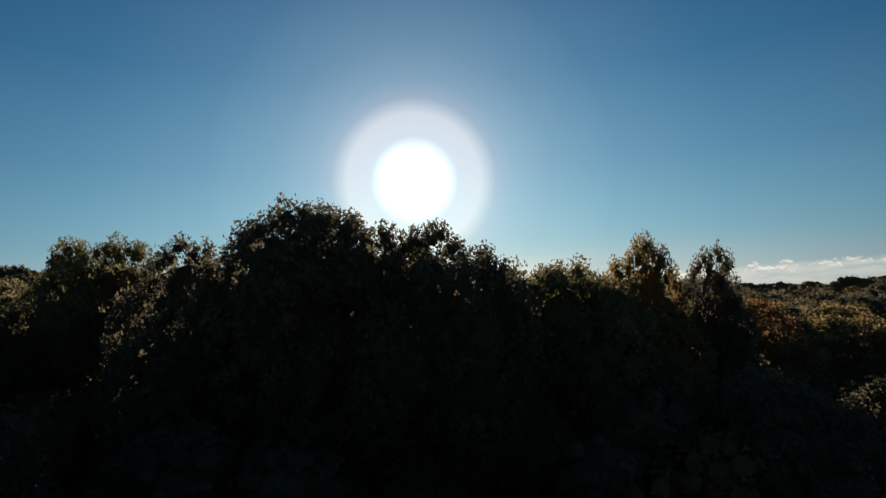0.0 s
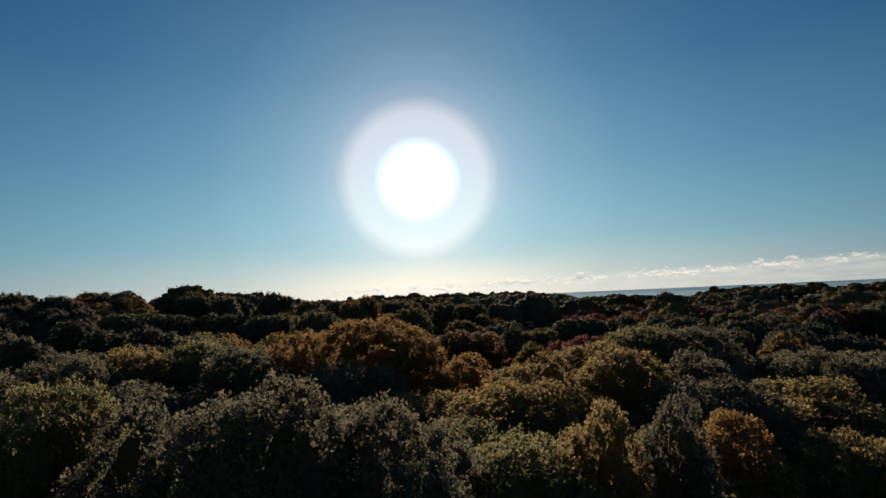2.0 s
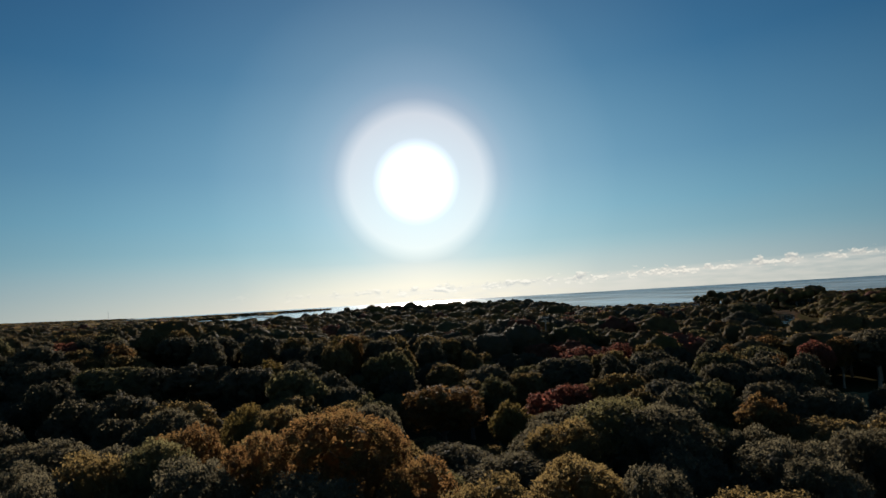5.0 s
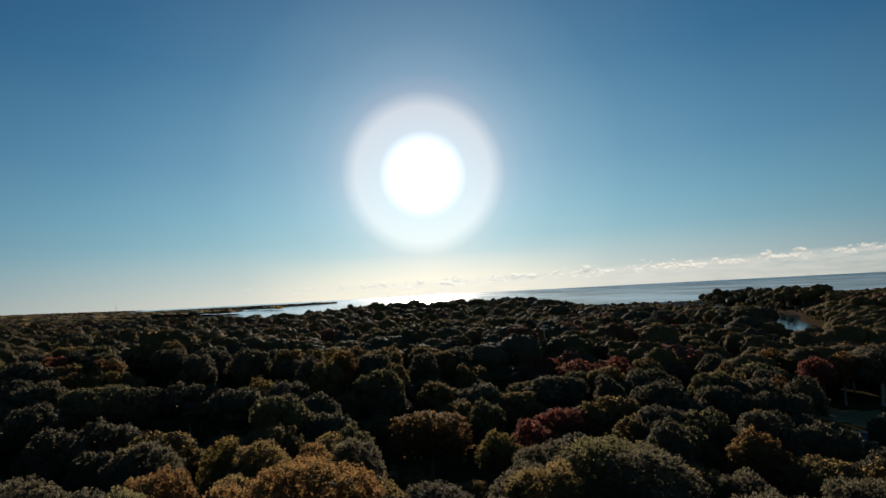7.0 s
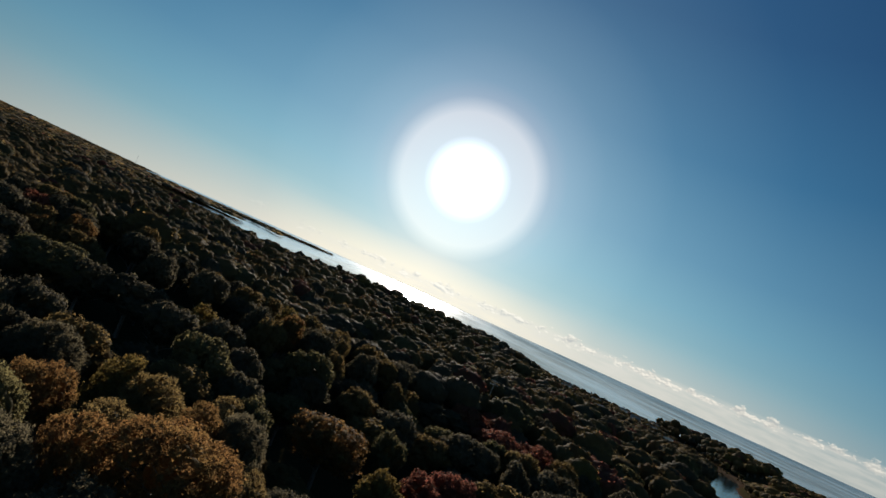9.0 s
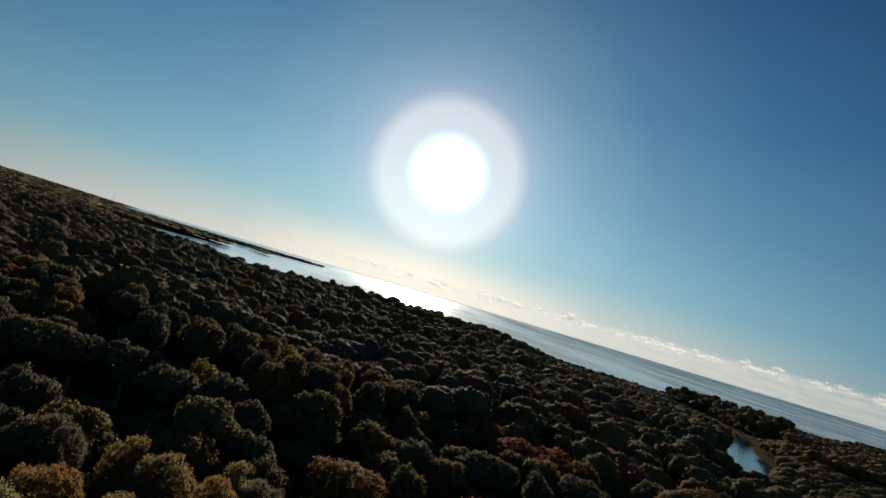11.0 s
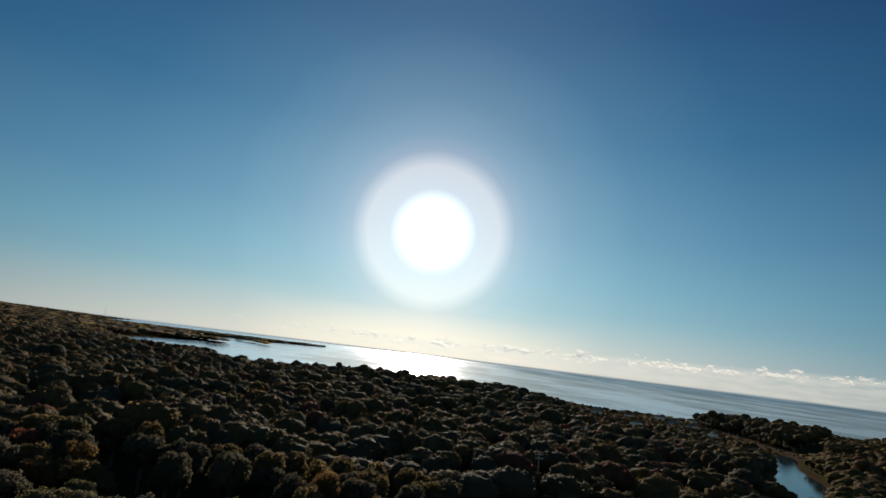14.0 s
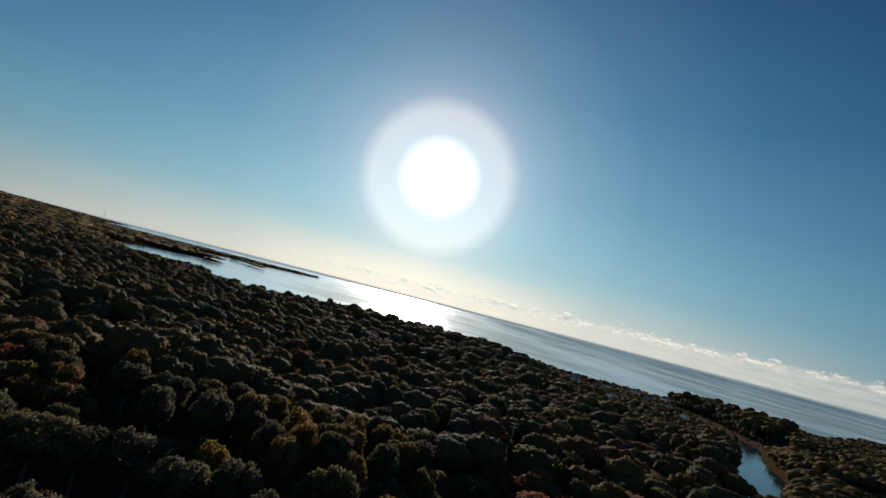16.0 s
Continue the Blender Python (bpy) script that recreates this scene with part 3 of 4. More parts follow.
# trees that stand out: x, y, top over the sea, radius, colour
MARKED = [
    (-3.2, 20.0, 21.4, 4.6, "dark"), (0.8, 18.8, 20.6, 3.2, "dark"), (-7.8, 21.5, 20.6, 3.0, "dark"), (-14.2, 25.0, 21.2, 3.0, "green"),
    (5.0, 19.5, 19.1, 3.0, "green"), (8.2, 21.0, 20.0, 2.8, "olive"), (11.6, 22.5, 19.7, 2.4, "dark"), (17.5, 29.0, 17.4, 4.0, "orange"),
    (23.5, 28.0, 16.4, 4.0, "olive"), (-21.0, 28.0, 20.2, 4.4, "green"), (10.5, 16.5, 15.6, 3.5, "dark"), (17.0, 19.5, 14.8, 3.8, "dark"),
    (-2.4, 58.5, 22.4, 6.2, "orange"), (5.2, 53.0, 18.8, 4.0, "orange"),
]
MARKED += [(*m, "olive") for m in [(10.4, 43.5, 19.4, 4.2), (-12.5, 75.3, 20.1, 4.5), (-25.0, 53.7, 20.8, 3.0), (18.6, 47.6, 19.2, 5.0), (38.9, 69.0, 16.3, 4.8), (-28.8, 83.2, 20.7, 5.8), (-13.9, 85.1, 19.9, 5.1), (42.6, 108.1, 16.8, 6.1), (10.2, 123.3, 19.0, 4.5)]]
MARKED += [(*m, "dark") for m in [(-27.5, 76.6, 20.5, 4.8), (-13.6, 48.6, 20.9, 4.2), (-25.5, 47.7, 20.7, 3.6), (23.6, 45.2, 19.0, 3.1), (43.5, 65.5, 16.0, 2.8), (53.4, 60.9, 16.3, 3.3), (39.6, 47.9, 17.2, 4.0), (47.5, 97.5, 16.7, 6.1), (-1.0, 77.4, 19.3, 3.1), (-43.5, 84.1, 21.7, 4.7), (-39.4, 88.9, 21.6, 5.3), (-6.9, 93.9, 19.7, 4.2), (0.7, 117.2, 19.0, 4.6), (19.6, 121.7, 18.3, 5.4), (31.5, 159.4, 16.5, 7.9), (36.9, 128.5, 18.0, 7.1), (-11.9, 108.5, 20.4, 4.6), (-19.2, 114.8, 22.4, 4.9), (-38.2, 116.0, 22.8, 7.1), (-26.8, 108.7, 22.3, 5.9), (-45.7, 111.6, 23.1, 6.1), (-64.1, 111.2, 25.1, 5.6), (58.7, 131.1, 18.0, 6.1), (-5.1, 143.5, 23.6, 4.8)]]
MARKED += [(*m, "dark") for m in [(-18.8, 137.2, 24.4, 4.7), (-33.8, 139.2, 27.2, 4.9), (-47.1, 149.2, 26.7, 5.4), (-56.0, 147.1, 27.3, 5.8), (122.7, 144.1, 18.6, 7.1)]]
MARKED += [(*m, "orange") for m in [(-20.1, 64.0, 20.8, 2.9), (-10.4, 54.1, 21.4, 2.7), (54.2, 80.7, 16.6, 4.2), (-4.9, 73.4, 20.0, 3.6), (9.0, 96.5, 18.4, 7.0), (-64.8, 134.6, 26.9, 3.2), (108.6, 168.7, 16.4, 6.3)]]
MARKED += [(*m, "green") for m in [(-20.2, 56.3, 20.9, 3.9), (53.3, 93.2, 16.7, 5.5), (36.0, 76.5, 16.9, 4.3), (-53.3, 109.6, 23.7, 7.2)]]
MARKED += [(*m, "red") for m in [(26.6, 99.0, 15.6, 4.2), (32.5, 105.2, 16.0, 4.5), (-77.3, 135.5, 27.9, 3.4), (48.1, 156.6, 17.8, 7.5), (58.1, 157.9, 17.9, 7.6), (40.5, 170.3, 17.8, 6.3)]]
MARKED += [(*m, "yellow") for m in [(-18.4, 77.6, 20.2, 2.6), (19.3, 89.7, 16.3, 2.9), (-15.1, 153.9, 24.8, 5.2)]]
MARKED += [(*m, "dark") for m in [(53, 264, 24.5, 6.6), (31.6, 249, 22.0, 6), (4.8, 205, 19.5, 5), (62, 213.6, 18.3, 6), (75, 212.5, 18.5, 6.2), (79.6, 198.5, 17.2, 5.6), (19, 179, 21, 5), (-34.4, 168, 24, 6), (-45, 136, 26.6, 4.5), (-42, 266, 17.5, 6), (86.9, 193.9, 17, 5), (62, 91.4, 16.5, 5), (66.5, 84, 16, 4.5), (-55, 96.6, 23.2, 4.4), (-21, 264, 18, 6), (86, 131, 16.5, 4)]]
MARKED += [(*m, "olive") for m in [(12.5, 221, 19.3, 5), (38.5, 198, 21.2, 5), (90.8, 220.5, 18, 5), (-70, 161, 28, 5.5), (75.3, 129.4, 17, 5), (42.8, 95.1, 16, 4)]] + [(*m, "green") for m in [(101.8, 196.8, 17, 6), (46.4, 86.5, 16.5, 4)]]
MARKED += [(*m, "orange") for m in [(-12, 140, 25.4, 3.4), (98, 160, 16, 3.6), (115.5, 147.3, 17, 5), (81, 119, 17, 4), (-66, 124, 25, 2.6), (3.9, 267, 20, 5)]] + [(106, 143, 17, 4.5, "red"), (-26, 123, 22.4, 2.9, "yellow")]


def pick_colour(rng, n):
    return rng.choice(6, n, p=[0.29, 0.20, 0.36, 0.04, 0.07, 0.04])


def grid_points(spacing, xmin, xmax, ymin, ymax, seed, stray=0.3):
    rng = np.random.default_rng(seed)
    gx, gy = np.meshgrid(np.arange(xmin, xmax, spacing), np.arange(ymin, ymax, spacing * 0.87))
    gx = gx + (np.arange(gx.shape[0])[:, None] % 2) * spacing / 2
    p = np.stack([gx.ravel(), gy.ravel()], 1)
    return p + rng.uniform(-stray, stray, p.shape) * spacing


def wooded(p):
    """Where trees may stand."""
    x, y = p[:, 0], p[:, 1]
    sea_side = inside_distance(x, y, COAST)
    ok = (sea_side < -14) | (inside_distance(x, y, ISLAND) > 6)
    pond = inside_distance(x, y, POND_BANK)
    right_bank = (x - 191) * (524 - 281) - (y - 281) * (335 - 191) > 0
    ok &= pond < np.where(right_bank, np.where(y > 385, -7.0, -4.0), -2.5)
    ok &= inside_distance(x, y, FLATS) < 8
    ok &= inside_distance(x, y, CLEARING) < -2
    ok &= inside_distance(x, y, [(352, 508), (384, 540), (540, 712), (535, 732), (390, 572), (346, 520)]) < -1
    ok &= inside_distance(x, y, [(398, 694), (402, 706), (500, 775), (506, 764)]) < 0
    ok &= np.hypot(x + 3, y - 270) > 11
    ok &= np.hypot(x - 51.6, y - 208) > 7.5
    for hx, hy, *_ in HOUSES:
        ok &= np.hypot(x - hx, y - hy + 5) > 10.5
    ok &= inside_distance(x, y, [(103, 143), (108, 175), (113, 205), (124, 224), (119, 229), (107, 207), (103, 176), (100, 147)]) < -2
    ok &= np.hypot(x - 5, y - 2) > 13.5
    return ok


def off_axis(p):
    return np.degrees(np.arctan2(p[:, 0], p[:, 1]))


rng = np.random.default_rng(5)
NEAR_END = 170.0
spots = grid_points(9.7, -150, 160, -4, 190, 3)
far_of = np.hypot(spots[:, 0], spots[:, 1])
spots = spots[wooded(spots) & (np.abs(off_axis(spots)) < np.where(far_of < 45, 75, 47)) & (far_of < NEAR_END)]
marked = np.array([(m[0], m[1], m[3]) for m in MARKED])
gap = np.hypot(spots[:, None, 0] - marked[:, 0], spots[:, None, 1] - marked[:, 1]) - marked[:, 2]
spots = spots[gap.min(1) > 2.2]


# dips in the leafy roof: x, y, reach, depth
HOLLOWS = [(8, 78, 15, 7), (14, 88, 9, 5), (37, 97, 10, 6), (-32, 99, 13, 9), (-50, 97, 12, 8), (-2, 106, 8, 6), (50, 73, 8, 5), (106, 142, 17, 6), (82, 92, 13, 4), (92, 84, 12, 3),
           (165, 240, 45, 7), (188, 256, 26, 4), (110, 170, 25, 2), (-120, 205, 25, 5), (-20, 200, 18, 5),
           (-45, 128, 16, 7), (-5, 130, 6, 6), (27, 146, 13, 8), (40, 103, 5, 5), (108, 136, 13, 5), (-84, 186, 13, 6), (56, 160, 8, 5), (-104, 231, 20, 4), (51, 198, 8, 3)]


def headland(x, y):
    """1 on the headland beyond the pond, where the trees are low, dense and even."""
    by_pond = (x - 191) * 243 - (y - 281) * 144
    by_gap = (x - 350) * 213 - (y - 512) * 210
    return smooth(by_pond / 282 / 4) * smooth(by_gap / 299 / 4) * smooth((y - 215) / 20)


def scrub(x, y):
    """1 where the woods thin to low trees behind the beach."""
    return smooth((x - 120) / 90) * smooth((y - 370) / 110) * smooth((395 - x + 0 * y) / 12)


def tree_height(x, y, rng, n=None):
    """Crowns make a rolling roof over the ground."""
    roll = 2.8 * np.sin(x / 15.0 + 0.7) * np.cos(y / 12.0) + 1.5 * np.sin((x + 1.6 * y) / 9.5) + 1.2 * np.cos((x - 0.6 * y) / 13.0) + 2.0 * np.sin(y / 11.5 + x / 38.0)
    full = 14.6 + 0.6 * roll + rng.uniform(-1.9, 1.7, n)
    for hx, hy, r, deep in HOLLOWS:
        full = full - hill(x, y, hx, hy, r, r, deep)
    full = full + hill(x, y, 208, 345, 26, 55, 4.5) + np.where(rng.uniform(0, 1, n) > 0.88, 2.4, 0.0)
    low = headland(x, y)
    full = full * (1 - low) + (10.6 + 0.2 * roll) * low
    # the roof keeps under one even skyline, high over the hill and falling away towards the pond
    d = np.hypot(x - 2, y)
    rise = np.interp(np.degrees(np.arctan2(x - 2, y)), [-42, -18, -14, -8, 0, 16, 32, 42], [0.040, 0.030, 0.010, 0.006, 0.002, -0.006, -0.014, -0.022])
    full = np.where(d < 450, np.minimum(full, np.interp(d, [40, 115], [19.3, 24.0]) + rise * d - land_height(x, y) + 0.4 * np.sin(x / 4.0 + y / 7.0)), full)
    beside = smooth(inside_distance(x, y, [(532, 700), (600, 690), (760, 800), (760, 900), (560, 860)]) / 30 + 0.4)
    return full * (1 - 0.58 * scrub(x, y)) * (1 - 0.62 * beside)


def tier_of(x, y):
    d = math.hypot(x, y)
    return "close" if d < 33 else "near" if d < 85 else "middle"


for k, (x, y, top, radius, colour) in enumerate(MARKED):
    tree(x, y, top - float(land_height(x, y)), radius if y < 40 and x > 7 else max(radius * 1.12, 4.3) if y > 40 else max(radius, 3.9), colour, tier_of(x, y), k % 4, 47 * k)
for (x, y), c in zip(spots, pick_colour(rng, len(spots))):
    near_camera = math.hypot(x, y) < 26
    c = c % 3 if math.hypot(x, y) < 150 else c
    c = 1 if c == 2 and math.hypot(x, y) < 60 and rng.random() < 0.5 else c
    # darker leaves at both sides paint in the dimming towards the view's edges
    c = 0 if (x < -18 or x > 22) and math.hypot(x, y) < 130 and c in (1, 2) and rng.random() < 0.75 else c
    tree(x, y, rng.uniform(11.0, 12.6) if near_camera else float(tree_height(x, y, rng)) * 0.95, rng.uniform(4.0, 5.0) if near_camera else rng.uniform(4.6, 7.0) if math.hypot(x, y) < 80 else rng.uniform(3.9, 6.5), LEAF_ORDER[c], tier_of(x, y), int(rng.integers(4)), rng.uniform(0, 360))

# low trees that fill the shade between the first crowns
low = grid_points(6.4, -40, 42, 10, 40, 9)
low = low[wooded(low) & (np.hypot(low[:, 0], low[:, 1]) < 40) & (np.abs(off_axis(low)) < 52)]
for (x, y), c in zip(low, pick_colour(rng, len(low))):
    tree(x, y, rng.uniform(8.5, 10.5), rng.uniform(3.6, 4.4), LEAF_ORDER[c % 3], "middle", int(rng.integers(4)), rng.uniform(0, 360))


def woods(name, points, lobes, puffs, leaves, size, label, spread=(5.0, 8.2), tall=None, variants=6):
    """Many trees as one mesh, past the ones that can be counted."""
    rng = np.random.default_rng(len(points))
    all_v, all_f, all_m, all_n, base = [], [], [], [], 0
    which = rng.integers(variants, size=len(points))
    colour = pick_colour(rng, len(points))
    colour = np.where((colour == 0) & (rng.random(len(points)) < 0.45), 2, colour)
    # colours gather in drifts
    drift = np.sin(points[:, 0] / 37 + 1.3) * np.cos(points[:, 1] / 53) + rng.normal(size=len(points)) * 0.5
    colour = np.where((drift > 0.25) & (colour < 2), 2, np.where((drift < -0.9) & (colour == 2), 0, colour))
    beyond_pond = (points[:, 0] - 191) * 243 - (points[:, 1] - 281) * 144 > 0
    colour = np.where(beyond_pond & (colour < 3) & (points[:, 0] > 200) & (rng.random(len(points)) < 0.88), np.where(rng.random(len(points)) < 0.6, 3, 2), colour)
    for v in range(variants):
        cv, cf, cn = crown_arrays(300 + v, lobes, puffs, leaves, size, bulk=4.7, tousled=0.45)
        crown_faces = len(cf)
        if puffs >= 10:
            # a plain tapered stem under each crown
            stem = np.array([(math.cos(a) * r, math.sin(a) * r, z) for z, r in ((-0.5, 0.34), (10.0, 0.14)) for a in (0.4, 2.0, 3.5, 5.1)])
            sides = [(k, (k + 1) % 4, (k + 1) % 4 + 4) for k in range(4)] + [(k, (k + 1) % 4 + 4, k + 4) for k in range(4)]
            cf = np.concatenate([cf, np.array(sides) + len(cv)])
            cv, cn = np.concatenate([cv, stem]), np.concatenate([cn, unit(stem * [1, 1, 0])])
        p = points[which == v]
        m = len(p)
        if not m:
            continue
        grown = rng.uniform(0, 1, m) ** 1.4
        s, a = (spread[0] + (spread[1] - spread[0]) * grown) / 5.3, rng.uniform(0, 6.28, m)
        slim = rng.uniform(0.82, 1.22, (m, 1))
        h = (rng.uniform(*tall, m) if tall else tree_height(p[:, 0], p[:, 1], rng, m) + 2.4 * (grown - 0.42)) / 15.2
        ca, sa = np.cos(a)[:, None], np.sin(a)[:, None]
        x = (cv[:, 0] * slim * ca - cv[:, 1] * sa) * s[:, None] + p[:, :1]
        y = (cv[:, 0] * slim * sa + cv[:, 1] * ca) * s[:, None] + p[:, 1:]
        z = cv[:, 2] * h[:, None] + land_height(p[:, 0], p[:, 1])[:, None]
        turned = [cn[:, 0] * ca - cn[:, 1] * sa, cn[:, 0] * sa + cn[:, 1] * ca, np.repeat(cn[None, :, 2], m, 0)]
        all_n.append(np.stack(turned, -1).reshape(-1, 3))
        all_v.append(np.stack([x, y, z], -1).reshape(-1, 3))
        all_f.append((cf[None] + (np.arange(m) * len(cv))[:, None, None]).reshape(-1, 3) + base)
        slot = np.repeat(colour[which == v][:, None], len(cf), 1)
        slot[:, crown_faces:] = len(LEAF_ORDER)
        all_m.append(slot.ravel())
        base += m * len(cv)
    me = mesh_from(name, np.concatenate(all_v), np.concatenate(all_f), [LEAVES[c] for c in LEAF_ORDER] + [BARK], np.concatenate(all_m), True)
    soften(me, np.concatenate(all_n))
    return tagged(new(name, me), label, "woods", kind="stuff")


def ring(spacing, lo, hi, a0, a1, seed):
    p = grid_points(spacing, -hi, hi, -hi if max(abs(a0), abs(a1)) > 90 else 0, hi, seed, 0.46)
    d, a = np.hypot(p[:, 0], p[:, 1]), off_axis(p)
    p = p[(d >= lo) & (d < hi) & (a > a0) & (a < a1)]
    p = p[wooded(p)]
    gap = np.hypot(p[:, None, 0] - marked[:, 0], p[:, None, 1] - marked[:, 1]) - marked[:, 2]
    return p[gap.min(1) > 1.6]


mid_points = ring(9.5, NEAR_END, 400, -45, 45, 21)
woods("woods", mid_points[headland(mid_points[:, 0], mid_points[:, 1]) < 0.5], 7, 54, 190, 0.295, "dense autumn woods of green and orange crowns", (4.0, 9.0))
far_points = ring(11.4, 400, 960, -42, 42, 22)
woods("woods", far_points[(scrub(far_points[:, 0], far_points[:, 1]) < 0.5) & (headland(far_points[:, 0], far_points[:, 1]) < 0.5)], 4, 17, 32, 0.46, "distant autumn woods running down to the shore", (5.0, 10.6))
head_points = ring(7.8, 240, 1250, 30, 46, 28)
head_points = head_points[headland(head_points[:, 0], head_points[:, 1]) >= 0.5]
head_far = np.hypot(head_points[:, 0], head_points[:, 1])
woods("woods", head_points[head_far < 560], 4, 17, 50, 0.4, "low even oak woods on a headland beyond the pond", (5.0, 7.2))
woods("woods", head_points[head_far >= 560], 3, 6, 8, 0.55, "far end of a low wooded headland by the sea", (5.0, 7.2))
low_points = ring(7.0, 400, 900, 8, 45, 27)
woods("woods", low_points[scrub(low_points[:, 0], low_points[:, 1]) >= 0.5], 3, 8, 14, 0.75, "low scrubby trees behind the beach", (3.0, 4.8))
bushes = grid_points(9.0, 296, 416, 500, 840, 31)
bushes = bushes[inside_distance(bushes[:, 0], bushes[:, 1], FLATS) > 3]
bank = grid_points(2.7, 150, 370, 215, 530, 33)
bank_gap = inside_distance(bank[:, 0], bank[:, 1], POND_BANK)
bank_right = (bank[:, 0] - 191) * 243 - (bank[:, 1] - 281) * 144 > 0
bank = bank[(bank_gap < np.where(bank_right & (bank[:, 1] > 345), -6.5, 0.3)) & (bank_gap > -11) & (inside_distance(bank[:, 0], bank[:, 1], FLATS) < 0)]
woods("bushes", bank, 3, 5, 18, 0.6, "thick low bushes along the pond bank", (1.3, 2.2), (1.0, 2.4))
woods("bushes", bushes[::2], 3, 6, 18, 0.8, "brown low bushes dotted over the marsh", (1.2, 2.6), (1.6, 3.4))
woods("woods", ring(16.5, 960, 1800, -46, 2, 23), 3, 7, 4, 1.2, "dark far woods round a bay", (10.5, 15), (12, 15.5))
woods("woods", ring(42.0, 1800, 4900, -45, 0, 24), 2, 2, 1, 2.0, "hazy far woods along the horizon", (30, 40), (13, 16))
behind = ring(9.6, 14, 112, -180, 180, 25)
behind = behind[np.abs(off_axis(behind)) > np.where(np.hypot(behind[:, 0], behind[:, 1]) < 45, 75, 47)]
woods("woods", behind, 7, 40, 260, 0.34, "dense green and olive woods around a clearing", (4.0, 7.4))


# ---- houses behind the beach ----


def part(name, me, parent, label=""):
    ob = new(name, me)
    ob.parent = parent
    return tagged(ob, label)


def bm_mesh(name, bm, mat):
    me = bpy.data.meshes.new(name)
    bm.to_mesh(me)
    bm.free()
    me.materials.append(mat)
    return me


def box(bm, x0, x1, y0, y1, z0, z1):
    made = bmesh.ops.create_cube(bm, size=1.0, matrix=Matrix.Translation(((x0 + x1) / 2, (y0 + y1) / 2, (z0 + z1) / 2)) @ Matrix.Diagonal((x1 - x0, y1 - y0, z1 - z0, 1)))
    return made["verts"]


def prism(bm, x0, x1, y0, y1, z0, z1):
    """A gable: the ridge runs along x."""
    ym = (y0 + y1) / 2
    v = [bm.verts.new(p) for p in ((x0, y0, z0), (x0, y1, z0), (x0, ym, z1), (x1, y0, z0), (x1, y1, z0), (x1, ym, z1))]
    for f in ((0, 1, 2), (5, 4, 3), (0, 3, 4, 1), (1, 4, 5, 2), (2, 5, 3, 0)):
        bm.faces.new([v[i] for i in f])


def house(x, y, turn, width, depth, style):
    wall_mat, roof_mat = ((SIDING, WORN_ROOF), (GREY_SIDING, SHINGLE))[style]
    base = float(land_height(x, y))
    words = "white-sided beach house with a low worn grey roof" if style == 0 else "grey shingled beach house with a dark gabled roof"
    top = tagged(new("house"), words, "house", "beach houses")
    top.matrix_world = pose(x, y, base, 0, 0, turn)
    w, d, h = width / 2, depth / 2, 5.6
    rise = 0.75 if style == 0 else 2.4
    bm = bmesh.new()
    box(bm, -w, w, -d, d, -0.6, h)
    prism(bm, -w + 0.02, w - 0.02, -d + 0.02, d - 0.02, h, h + rise)
    part("wall", bm_mesh("wall", bm, wall_mat), top)
    for side in (-1, 1):
        bm = bmesh.new()
        ym, slope = side * (d + 0.45), rise / d
        lo, hi = h - 0.45 * slope + 0.05, h + rise + 0.05
        v = [bm.verts.new(p) for p in ((-w - 0.4, ym, lo), (w + 0.4, ym, lo), (w + 0.4, 0, hi), (-w - 0.4, 0, hi), (-w - 0.4, ym, lo + 0.18), (w + 0.4, ym, lo + 0.18), (w + 0.4, 0, hi + 0.18), (-w - 0.4, 0, hi + 0.18))]
        for f in ((0, 1, 2, 3), (7, 6, 5, 4), (0, 4, 5, 1), (1, 5, 6, 2), (2, 6, 7, 3), (3, 7, 4, 0)):
            bm.faces.new([v[i] for i in f])
        bmesh.ops.recalc_face_normals(bm, faces=bm.faces)
        part("roof", bm_mesh("roof", bm, roof_mat), top)
    bm = bmesh.new()
    box(bm, w * 0.5, w * 0.5 + 0.8, -0.4, 0.4, h + 1.2, h + 3.4)
    part("chimney", bm_mesh("chimney", bm, BRICK), top, "red brick chimney")
    for level in (1.0, 3.6):
        for k in (-0.6, 0.0, 0.6):
            for side in (-1, 1):
                if level < 2 and k == 0.0 and side < 0:
                    continue
                bm = bmesh.new()
                box(bm, k * w - 0.65, k * w + 0.65, side * d - 0.05, side * d + 0.05, level, level + 1.4)
                frame_ob = part("window", bm_mesh("window", bm, SIDING), top)
                bm = bmesh.new()
                box(bm, k * w - 0.55, k * w + 0.55, side * d - 0.07, side * d + 0.07, level + 0.1, level + 1.3)
                part("pane", bm_mesh("pane", bm, GLASS), frame_ob)
    bm = bmesh.new()
    box(bm, -0.55, 0.55, -d - 0.06, -d + 0.06, 0.0, 2.1)
    part("door", bm_mesh("door", bm, POLE_WOOD), top, "weathered wooden door")
    return top


for spot in HOUSES:
    house(*spot)

# ---- poles, mast and breakwater ----


def tube(bm, a, b, ra, rb, sides=10):
    a, b = Vector(a), Vector(b)
    m = Matrix.Translation((a + b) / 2) @ (b - a).to_track_quat("Z", "Y").to_matrix().to_4x4()
    bmesh.ops.create_cone(bm, cap_ends=True, segments=sides, radius1=ra, radius2=rb, depth=(b - a).length, matrix=m)


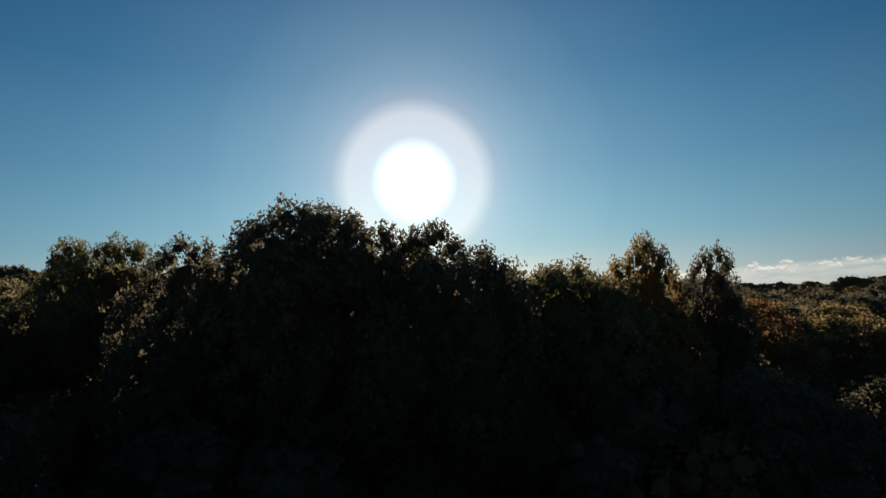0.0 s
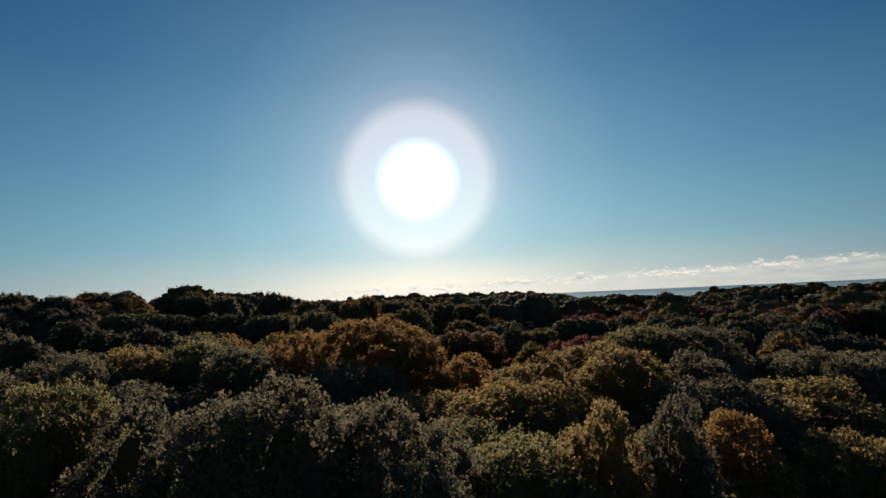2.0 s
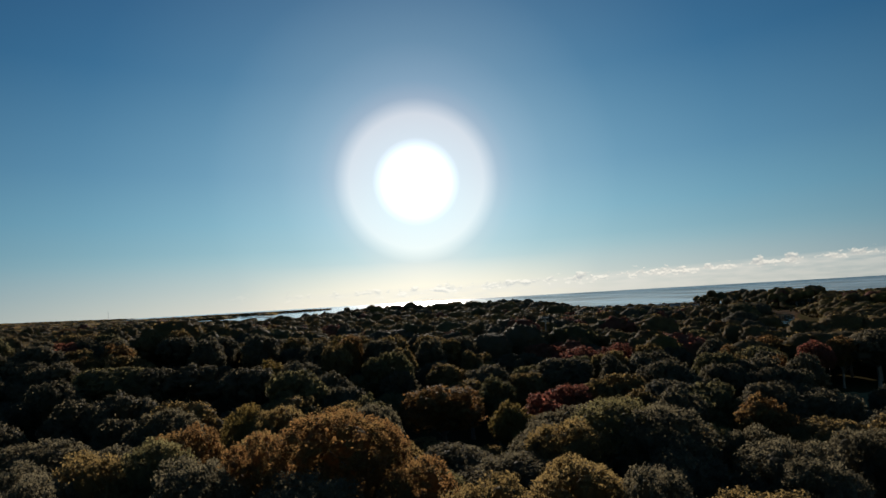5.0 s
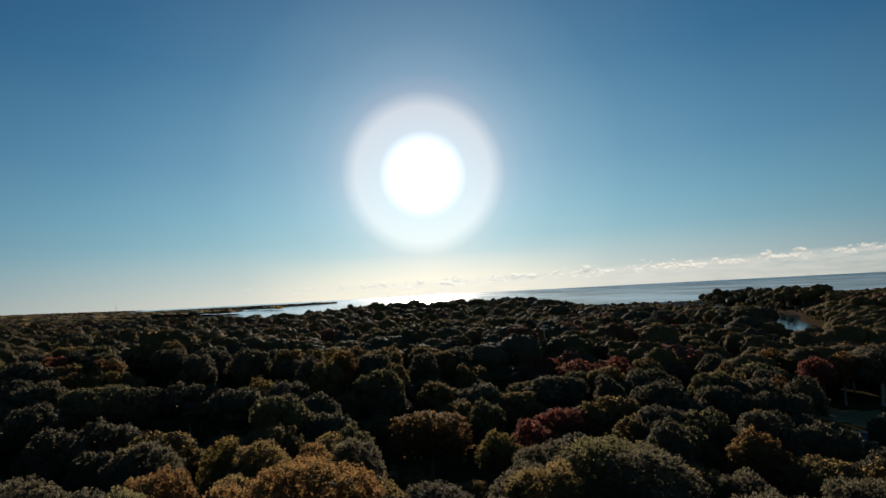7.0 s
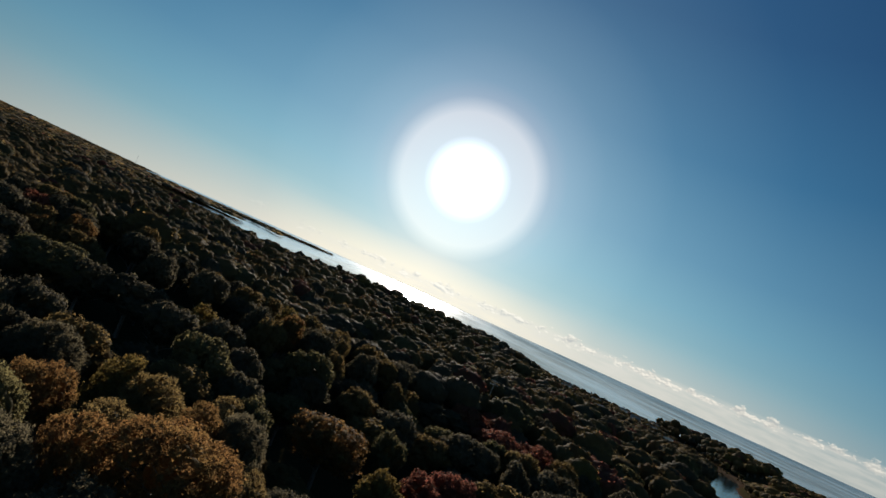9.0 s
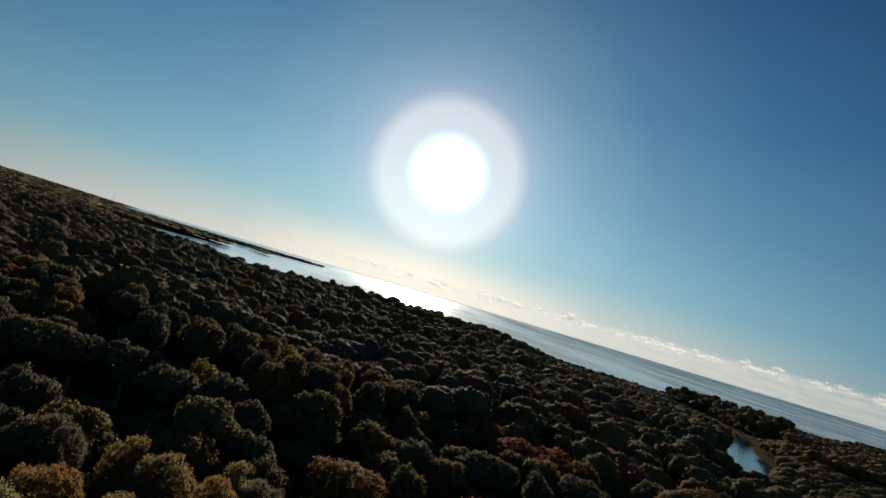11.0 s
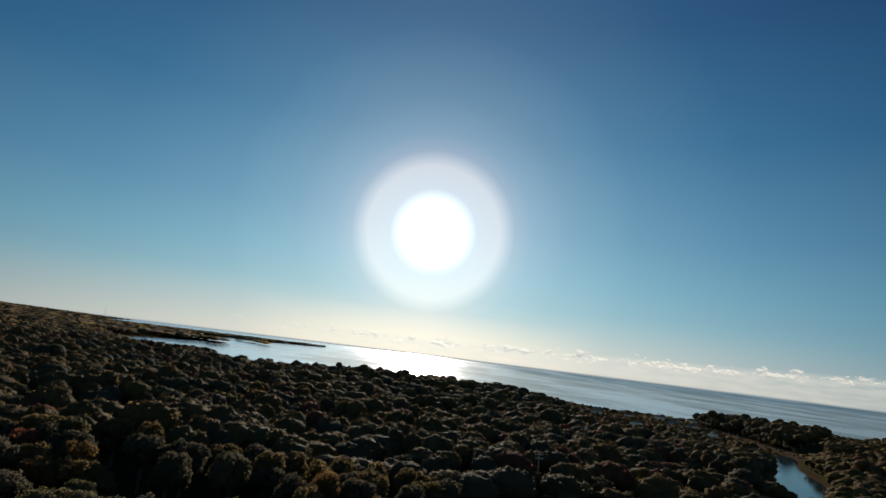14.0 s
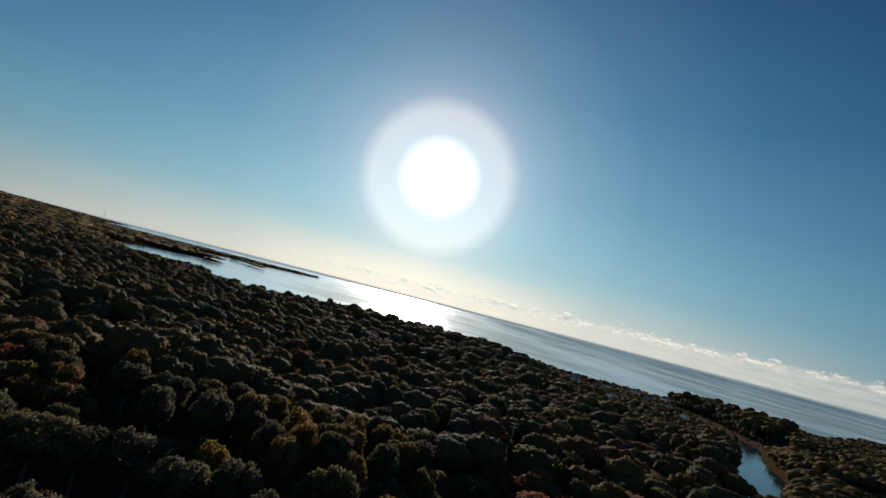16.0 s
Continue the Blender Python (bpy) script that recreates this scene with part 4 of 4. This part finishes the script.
def utility_pole(x, y, top_z, arms, turn):
    base = float(land_height(x, y))
    thing = tagged(new("utility_pole"), "tall weathered utility pole with wooden cross-arms above the trees", "pole", "utility poles")
    thing.matrix_world = pose(x, y, base, 0, 0, turn)
    h = top_z - base
    bm = bmesh.new()
    tube(bm, (0, 0, -1.0), (0, 0, h), 0.24, 0.15)
    part("pole", bm_mesh("pole", bm, POLE_WOOD), thing)
    for k in range(arms):
        z = h - 0.4 - 1.3 * k
        bm = bmesh.new()
        box(bm, -1.5, 1.5, -0.09, 0.09, z - 0.09, z + 0.09)
        arm = part("cross_arm", bm_mesh("cross_arm", bm, POLE_WOOD), thing)
        for ix in (-1.35, -0.6, 0.6, 1.35):
            bm = bmesh.new()
            tube(bm, (ix, 0, z + 0.09), (ix, 0, z + 0.32), 0.07, 0.05, 8)
            part("insulator", bm_mesh("insulator", bm, SIDING), arm, "pale ceramic insulator")
    return thing


utility_pole(51.6, 212.0, 23.9, 2, 8)
utility_pole(-17.0, 253.0, 18.8, 1, -6)


def radio_mast(x, y, top_z):
    base = float(land_height(x, y))
    thing = tagged(new("radio_mast"), "slender steel lattice mast on the far wooded skyline", "mast")
    thing.matrix_world = pose(x, y, base)
    h = top_z - base
    feet = [(math.cos(a) * 2.4, math.sin(a) * 2.4) for a in (0.5, 2.6, 4.7)]
    for fx, fy in feet:
        bm = bmesh.new()
        tube(bm, (fx, fy, -1), (fx * 0.25, fy * 0.25, h), 0.5, 0.3, 6)
        part("leg", bm_mesh("leg", bm, STEEL), thing)
    for k in range(8):
        s0, s1 = 1 - 0.75 * k / 8, 1 - 0.75 * (k + 1) / 8
        bm = bmesh.new()
        for (ax, ay), (bx, by) in zip(feet, feet[1:] + feet[:1]):
            tube(bm, (ax * s0, ay * s0, h * k / 8), (bx * s1, by * s1, h * (k + 1) / 8), 0.18, 0.18, 5)
        part("bracing", bm_mesh("bracing", bm, STEEL), thing)
    return thing


radio_mast(-2120, 3930, 84)


def breakwater(a, b):
    rng = np.random.default_rng(77)
    verts, faces = [], []
    ico = np.array(ICO)
    for k in range(140):
        t = rng.uniform()
        r = rng.uniform(0.7, 1.5)
        p = np.array([a[0] + (b[0] - a[0]) * t + rng.normal() * 1.1, a[1] + (b[1] - a[1]) * t + rng.normal() * 1.1, rng.uniform(-0.3, 1.0)])
        faces.append(np.array(ICO_FACES) + 12 * k)
        verts.append(p + ico * r * rng.uniform(0.75, 1.2, (12, 1)))
    ob = new("breakwater", mesh_from("breakwater", np.concatenate(verts), np.concatenate(faces), [STONE]))
    return tagged(ob, "low dark breakwater of heaped boulders in the bay", "breakwater", kind="stuff")


STONE = rough_material("breakwater_stone", (0.10, 0.095, 0.09), (0.24, 0.23, 0.21), 1.2)
breakwater((-372, 1050), (-318, 1094))
